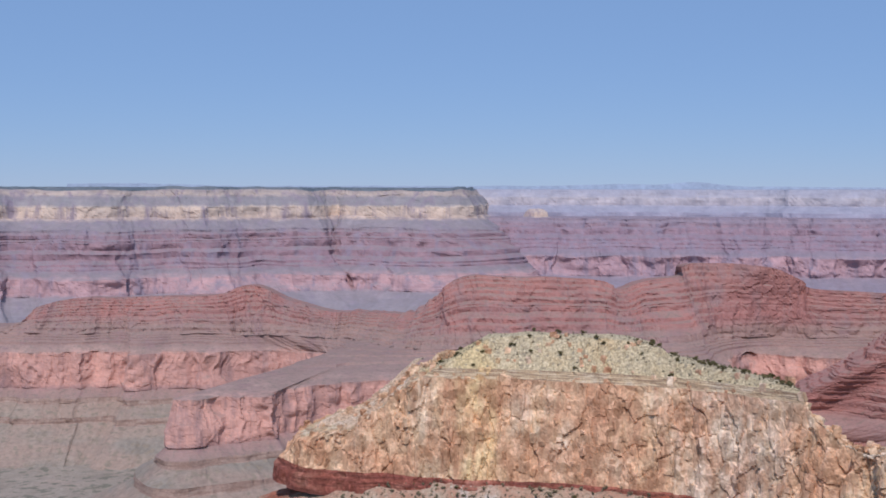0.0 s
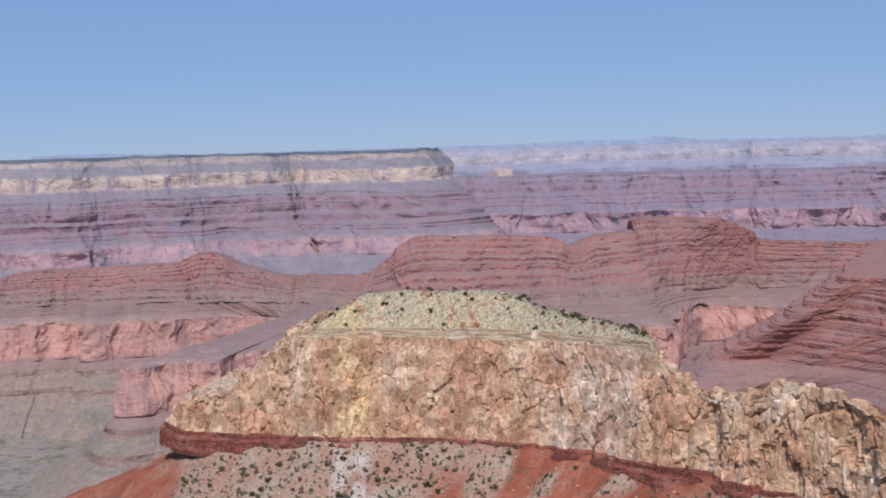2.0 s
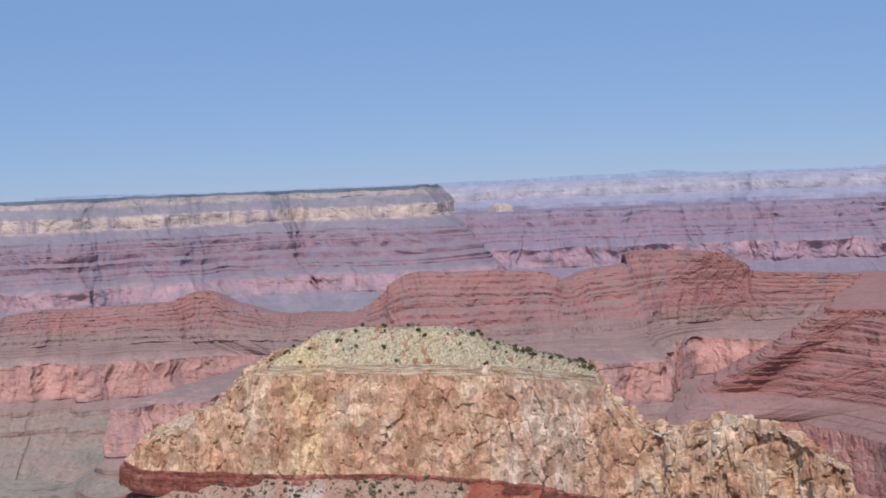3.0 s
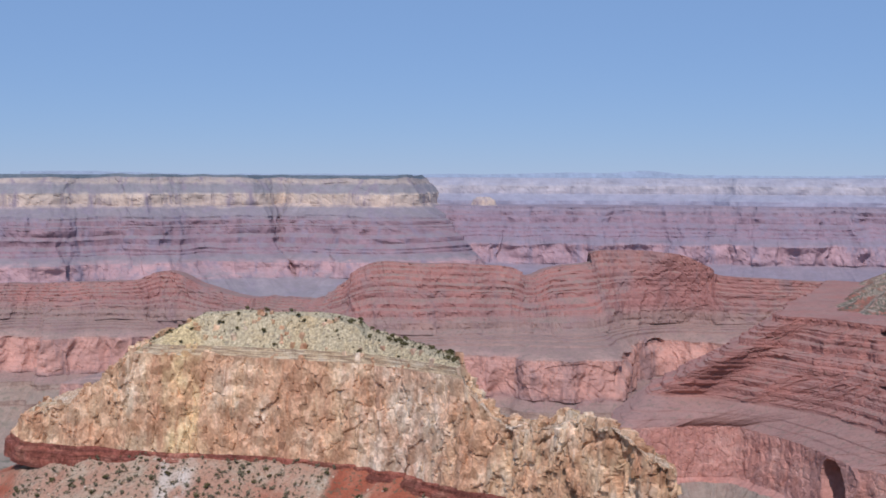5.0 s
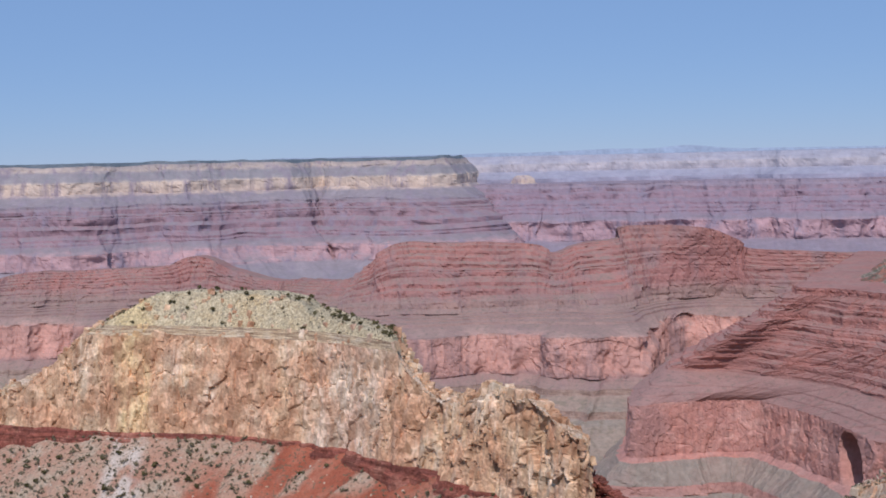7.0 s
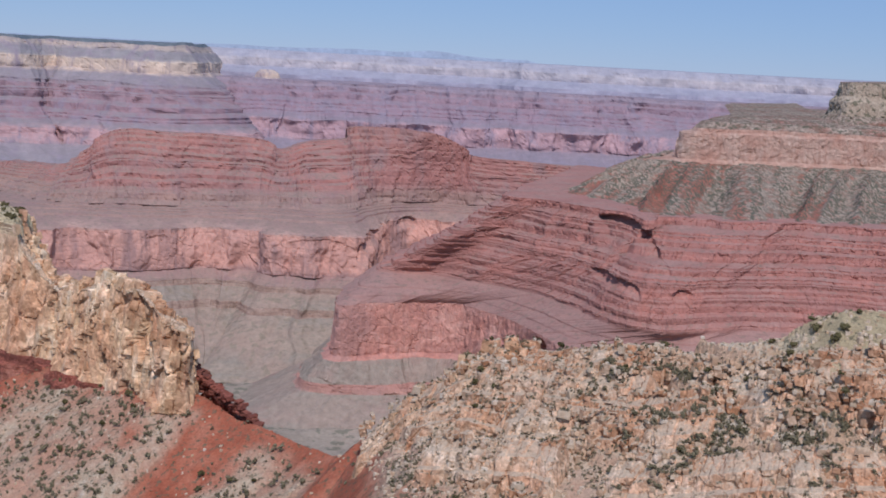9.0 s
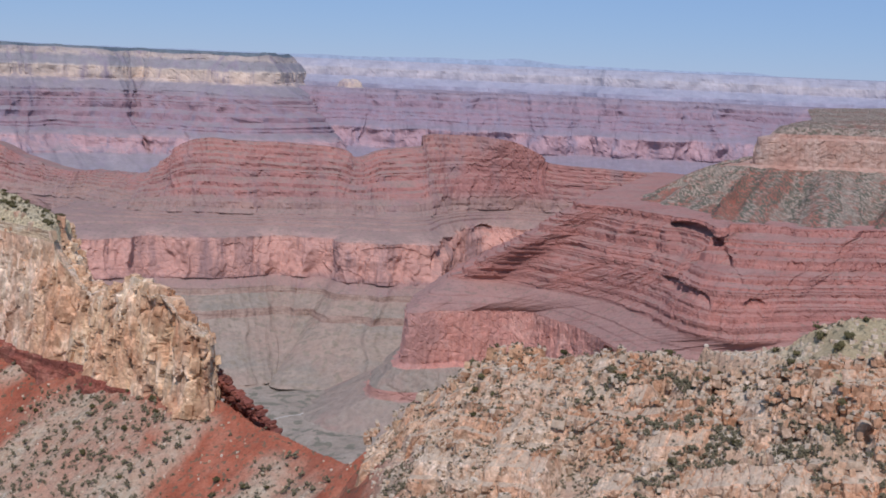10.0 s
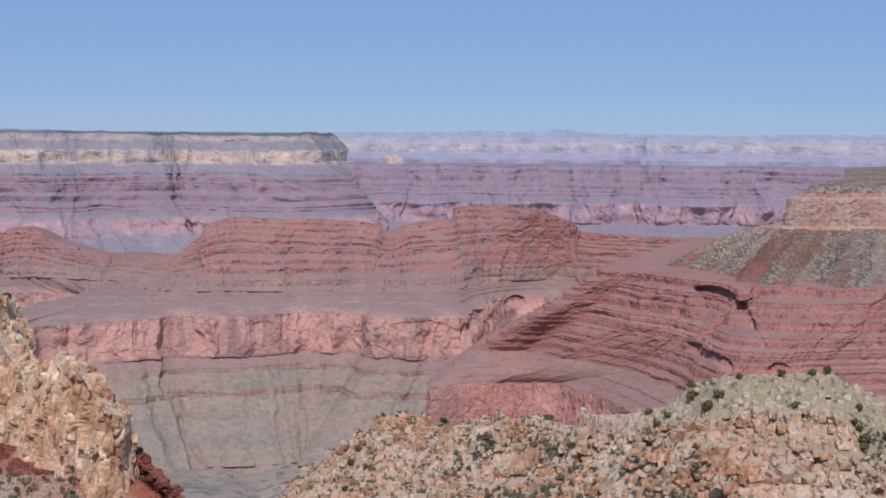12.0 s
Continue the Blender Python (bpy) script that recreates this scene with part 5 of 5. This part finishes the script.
def dropped(rng, count, box, keep, level=0.5):
    """Random places on whatever lies uppermost: x, y, z for which keep(x, y, z) holds and the ground is fairly level."""
    deps = bpy.context.evaluated_depsgraph_get()
    found, tries = [], 0
    while len(found) < count and tries < count * 12:
        tries += 1
        x, y = rng.uniform(box[0], box[1]), rng.uniform(box[2], box[3])
        hit, at, nor, _, _, _ = scene.ray_cast(deps, (x, y, 0), (0, 0, -1))
        if hit and nor.z > level and keep(at.x, at.y, at.z):
            found.append((at.x, at.y, at.z))
    return found


def joined(name, mesh_list, places, label, category, mat):
    """Many small like pieces in one mesh, as stuff. places: rows of x, y, z, scale, turn, kind."""
    shapes = []
    for me in mesh_list:
        co = np.empty(len(me.vertices) * 3, np.float32)
        me.vertices.foreach_get("co", co)
        me.calc_loop_triangles()
        tr = np.empty(len(me.loop_triangles) * 3, np.int32)
        me.loop_triangles.foreach_get("vertices", tr)
        shapes.append((co.reshape(-1, 3), tr.reshape(-1, 3)))
    vs, fs, base = [], [], 0
    for x, y, z, k, a, kind in places:
        co, tr = shapes[int(kind)]
        c, s = math.cos(a), math.sin(a)
        turn = np.array([[c, s, 0], [-s, c, 0], [0, 0, 1]]) * k
        vs.append(co @ turn + (x, y, z))
        fs.append(tr + base)
        base += len(co)
    return tagged(new(name, mesh_of(name, np.vstack(vs), np.vstack(fs), mat)), label, category, kind="stuff")


def build_cover(tops, shoulder):
    rng = np.random.default_rng(7)
    # stones that can be told apart
    shapes = [((1, 1, 1), 11), ((1.3, 0.9, 0.8), 12), ((0.8, 0.9, 1.5), 13), ((1.1, 0.8, 1.2), 14), ((0.9, 0.8, 1.3), 15), ((1.6, 1.0, 0.9), 16)]
    stones = [tagged(new("boulder", stone_mesh(s, k)), "angular cream and orange boulder on the rocky ridge", "boulder", "boulders on the ridge") for s, k in shapes]
    bpy.context.view_layer.update()
    spots = dropped(rng, 180, (384, 580, 300, 470), lambda x, y, z: z > -205, 0.35)
    for i, (x, y, z) in enumerate(spots):
        k = float(rng.choice([1.1, 1.5, 1.9, 2.4, 3.2], p=[0.3, 0.3, 0.22, 0.13, 0.05]))
        m = pose(x, y, z + 0.1 * k, rng.uniform(-9, 9), rng.uniform(-9, 9), rng.uniform(0, 360)) @ Matrix.Diagonal((k, k, k, 1))
        if i < len(stones):
            stones[i].matrix_basis = m
        else:
            copy_thing(stones[i % len(stones)], Matrix.Identity(4)).matrix_basis = m
    # rubble
    rows = [(*p, rng.uniform(0.55, 1.3) ** 2, rng.uniform(0, 6.28), rng.integers(6)) for p in dropped(rng, 5600, (372, 600, 290, 480), lambda x, y, z: z > -215, 0.3)]
    joined("rubble", [o.data for o in stones], rows, "loose pale rubble over the rocky ridge", "rubble", STONE)
    x, y, z, steep = slope_points(rng, 1700, (-160, 380, 420, 775), lambda x, y, z, r, s, k: (r < 0.3) & (s > rng.uniform(-0.3, 0.5, len(x))) & (k > 0.1) & (z > -275))
    rows = [(x[i], y[i], z[i], rng.uniform(0.4, 1.3), rng.uniform(0, 6.28), rng.integers(6)) for i in range(len(x))]
    joined("scree_stones", [o.data for o in stones], rows, "small pale stones on the red slope", "scree", STONE)
    # shrubs one by one
    kinds = [build_shrub(k) for k in (31, 32, 33, 34)]
    spots = []
    spots += [(*p, rng.uniform(1.8, 4.4)) for p in dropped(rng, 140, (384, 580, 310, 470), lambda x, y, z: z > -200, 0.45)]
    spots += [(*p, rng.uniform(2.2, 4.4)) for p in dropped(rng, 20, (496, 566, 325, 372), lambda x, y, z: z > -200, 0.45)]
    x, y, z, _ = slope_points(rng, 80, (-110, 440, 380, 770), lambda x, y, z, r, s, k: (r < 0.3) & (s > rng.uniform(-0.9, 0.6, len(x))) & (k > 0.2) & (z > -262))
    spots += [(*p, rng.uniform(3.0, 5.2)) for p in zip(x, y, z)]
    tops = tops[tops[:, 0] < 215]
    for q in tops[rng.integers(len(tops), size=74)]:
        spots.append((*q, rng.uniform(1.8, 4.2)))
    for i, (px, py, pz, k) in enumerate(spots):
        m = pose(float(px), float(py), float(pz) - 0.05, 0, 0, rng.uniform(0, 360)) @ Matrix.Diagonal((k, k, k * rng.uniform(0.75, 1.0), 1))
        if i < len(kinds):
            kinds[i].matrix_basis = m
        else:
            copy_thing(kinds[i % 4], Matrix.Identity(4)).matrix_basis = m
    # low scrub
    low = [crown_mesh("scrub", 50 + k, 12, SCRUB, (0.12, 0.24)) for k in range(4)]
    rows = [(*p, rng.uniform(0.6, 1.5), rng.uniform(0, 6.28), rng.integers(4)) for p in dropped(rng, 7500, (376, 590, 300, 475), lambda x, y, z: z > -210 and noise.noise((x / 18, y / 18, 3.0)) > (0.15 if z > -106 else -0.2), 0.35)]
    rows += [(*p, rng.uniform(1.2, 2.6), rng.uniform(0, 6.28), rng.integers(4)) for p in dropped(rng, 1300, (436, 575, 290, 400), lambda x, y, z: -215 < z < -112 and noise.noise((x / 14, y / 14, 8.0)) > -0.05, 0.35)]
    x, y, z, _ = slope_points(rng, 2900, (-160, 440, 370, 780), lambda x, y, z, r, s, k: (r < 0.4) & (s + 0.3 * fbm(x / 30, y / 30, 3, 620) + rng.uniform(-0.5, 0.4, len(x)) > 0.2) & (k > 0.1) & (z > -300))
    rows += [(*p, rng.uniform(0.9, 2.4), rng.uniform(0, 6.28), rng.integers(4)) for p in zip(x, y, z)]
    for q in tops[rng.integers(len(tops), size=420)]:
        rows.append((*q, rng.uniform(0.7, 1.8), rng.uniform(0, 6.28), rng.integers(4)))
    for q in shoulder[rng.integers(len(shoulder), size=330)]:
        rows.append((*q, rng.uniform(0.8, 2.2), rng.uniform(0, 6.28), rng.integers(4)))
    x, y, z, _ = slope_points(rng, 1050, (-140, 392, 420, 775), lambda x, y, z, r, s, k: (r < 0.4) & (s + 0.4 * fbm(x / 24, y / 24, 3, 630) > 0.35) & (k > 0.1) & (z > -275))
    rows += [(*p, rng.uniform(2.4, 4.2), rng.uniform(0, 6.28), rng.integers(4)) for p in zip(x, y, z)]
    joined("scrub", low, rows, "low grey-green desert scrub in scattered tufts", "scrub", SCRUB)


def build_outcrops():
    """Broken ledges of pale rock that stand out of the ridge, one above another."""
    p = np.array(SPINE, float)
    c, s = spline(p[:, :2], 2.0)
    sz = np.interp(c[:, 0], p[:, 0], p[:, 2])
    tang = np.gradient(c, axis=0)
    nor = np.stack([tang[:, 1], -tang[:, 0]], 1) / np.hypot(*tang.T)[:, None]
    rng = np.random.default_rng(15)
    # first x, last x, metres down the slope, height
    bands = [(396, 436, 12, 9), (428, 488, 11, 8), (484, 560, 22, 6), (384, 424, 24, 10), (418, 476, 27, 11), (466, 520, 34, 8), (408, 444, 38, 9), (438, 500, 47, 10), (505, 560, 42, 10), (424, 470, 64, 12), (476, 540, 66, 12), (520, 600, 58, 14), (455, 520, 86, 12), (540, 610, 84, 15), (450, 500, 108, 12), (500, 580, 110, 13)]
    for x0, x1, down, tall in bands:
        tall = min(1.25 * tall, 0.6 * down + 1.0)
        pick = np.flatnonzero((c[:, 0] > x0) & (c[:, 0] < x1))
        pick = pick[:: max(1, len(pick) // 6)]
        plan = c[pick] + nor[pick] * (down + rng.uniform(-4, 4, len(pick)))[:, None]
        foot = near_fields(plan[:, 0], plan[:, 1])[0]
        foot = np.convolve(np.r_[foot[0], foot, foot[-1]], [0.25, 0.5, 0.25], "valid")
        plan = np.vstack([plan[0] - nor[pick[0]] * 4 + (plan[0] - plan[1]) * 0.6, plan, plan[-1] - nor[pick[-1]] * 4 + (plan[-1] - plan[-2]) * 0.6])
        lift = np.r_[foot[0] - 1.1 * tall, foot, foot[-1] - 1.1 * tall]
        back = plan.copy()
        back[1:-1] -= nor[pick] * 26
        back[0], back[-1] = plan[0] - nor[pick[0]] * 26, plan[-1] - nor[pick[-1]] * 26
        prof = [(-20, tall * 0.6, 0, 1.2), (-8, tall * 0.93, 0.2, 1.2), (-4.5, tall * 0.72, 0.3, 1.1), (-3.2, tall * 0.66, 0.3, 1.1), (-1.6, tall * 0.36, 0.3, 1.2), (0.2, tall * 0.30, 0.3, 1.2), (1.2, -1, 0.4, 1.1), (4, -7, 0.4, 0.6)]
        rows = []
        track, run = spline(plan[1:-1], 0.5)
        base = np.interp(np.linspace(0, 1, len(track)), np.linspace(0, 1, len(foot)), foot)
        for _ in range(int(0.34 * run[-1] * (tall + 3))):
            at, high = rng.uniform(0, run[-1] - 1), rng.uniform(-2.5, tall + 0.3)
            w = float(np.clip(rng.lognormal(0.2, 0.5), 0.5, 3.6))
            k = min(int(at / 0.5), len(track) - 2)
            t = track[k + 1] - track[k]
            t = t / np.hypot(*t)
            o = np.array([t[1], -t[0]])
            seat = 1.2 - 0.6 * max(high, 0) + rng.uniform(-1.2, 0.8) + 1.8 * vnoise(np.array(at / 8), np.array(high / 5 + down), 77)
            q = track[k] + o * (float(seat) - 1.3)
            hh = min(w * rng.uniform(0.5, 1.6), 6.0)
            rows.append((q[0], q[1], base[k] + high, w, rng.uniform(2.0, 3.6) + 0.3 * w, hh, math.atan2(t[1], t[0]) + rng.normal(0, 0.22), rng.integers(8)))
        order = rng.permutation(len(rows))
        rows = [rows[k] for k in order]
        crag = thing("rock_outcrop", "broken cream and orange rock ledge standing out of the ridge", "outcrop", "ledges of the rocky ridge")
        escarpment(crag, plan, 0.55, prof, [("ledge_top", 0, 2, PALE_ROCK, ""), ("ledge_face", 2, 7, PALE_ROCK, "")], [1.0, 0.6, 0.5], wander=(2.0, 18), bays=(1.5, 10), seed=int(700 + x0 + down), size=0.7, tall=1.5, bend=0.5, even=8, inner=back, lift=lift, joints=-0.4, flat=True)
        blocks(crag, "loose_rubble", rows, PALE_ROCK, 15)
    # the orange crag on the ridge's end
    crag = thing("rock_outcrop", "tall jointed orange and cream crag at the ridge's end", "outcrop", "ledges of the rocky ridge")
    rows = []
    for _ in range(70):
        k = int(rng.choice(np.flatnonzero((c[:, 0] > 405) & (c[:, 0] < 431))))
        down = rng.uniform(-2, 16)
        q = c[k] + nor[k] * down
        w = rng.uniform(2.0, 5.0)
        foot = float(near_fields(q[None, :1], q[None, 1:])[0][0, 0])
        rows.append((q[0], q[1], foot + rng.uniform(0, 2.6), w, rng.uniform(3, 5), w * rng.uniform(0.7, 1.3), math.atan2(tang[k, 1], tang[k, 0]) + rng.normal(0, 0.25), rng.integers(8)))
    blocks(crag, "loose_rubble", rows, SANDSTONE, 40)
    # the dark red ledges that run down from the butte's end to the saddle
    rib = thing("red_ledge_rib", "stepped dark red shale ledges below the butte's end", "outcrop")
    track, run = spline([(298, 580), (305, 571), (317, 558), (331, 543)], 0.4)
    rows = []
    for _ in range(240):
        k = int(rng.integers(len(track)))
        u = k / len(track)
        top = np.interp(u, [0, 0.3, 0.65, 1], [-160, -166, -172, -179])
        w, low = rng.uniform(2.0, 5.0), rng.uniform(0, 14)
        rows.append((track[k, 0] + 0.3 * low + rng.uniform(-1.5, 1.5), track[k, 1] + 0.2 * low + rng.uniform(-1.5, 1.5), top - low, w, rng.uniform(3, 5), w * rng.uniform(0.25, 0.5), rng.uniform(-1.1, -0.7), rng.integers(8)))
    blocks(rib, "loose_rubble", rows, LEDGE, 30)


build_near_ridge()
build_outcrops()
build_cover(*build_butte())
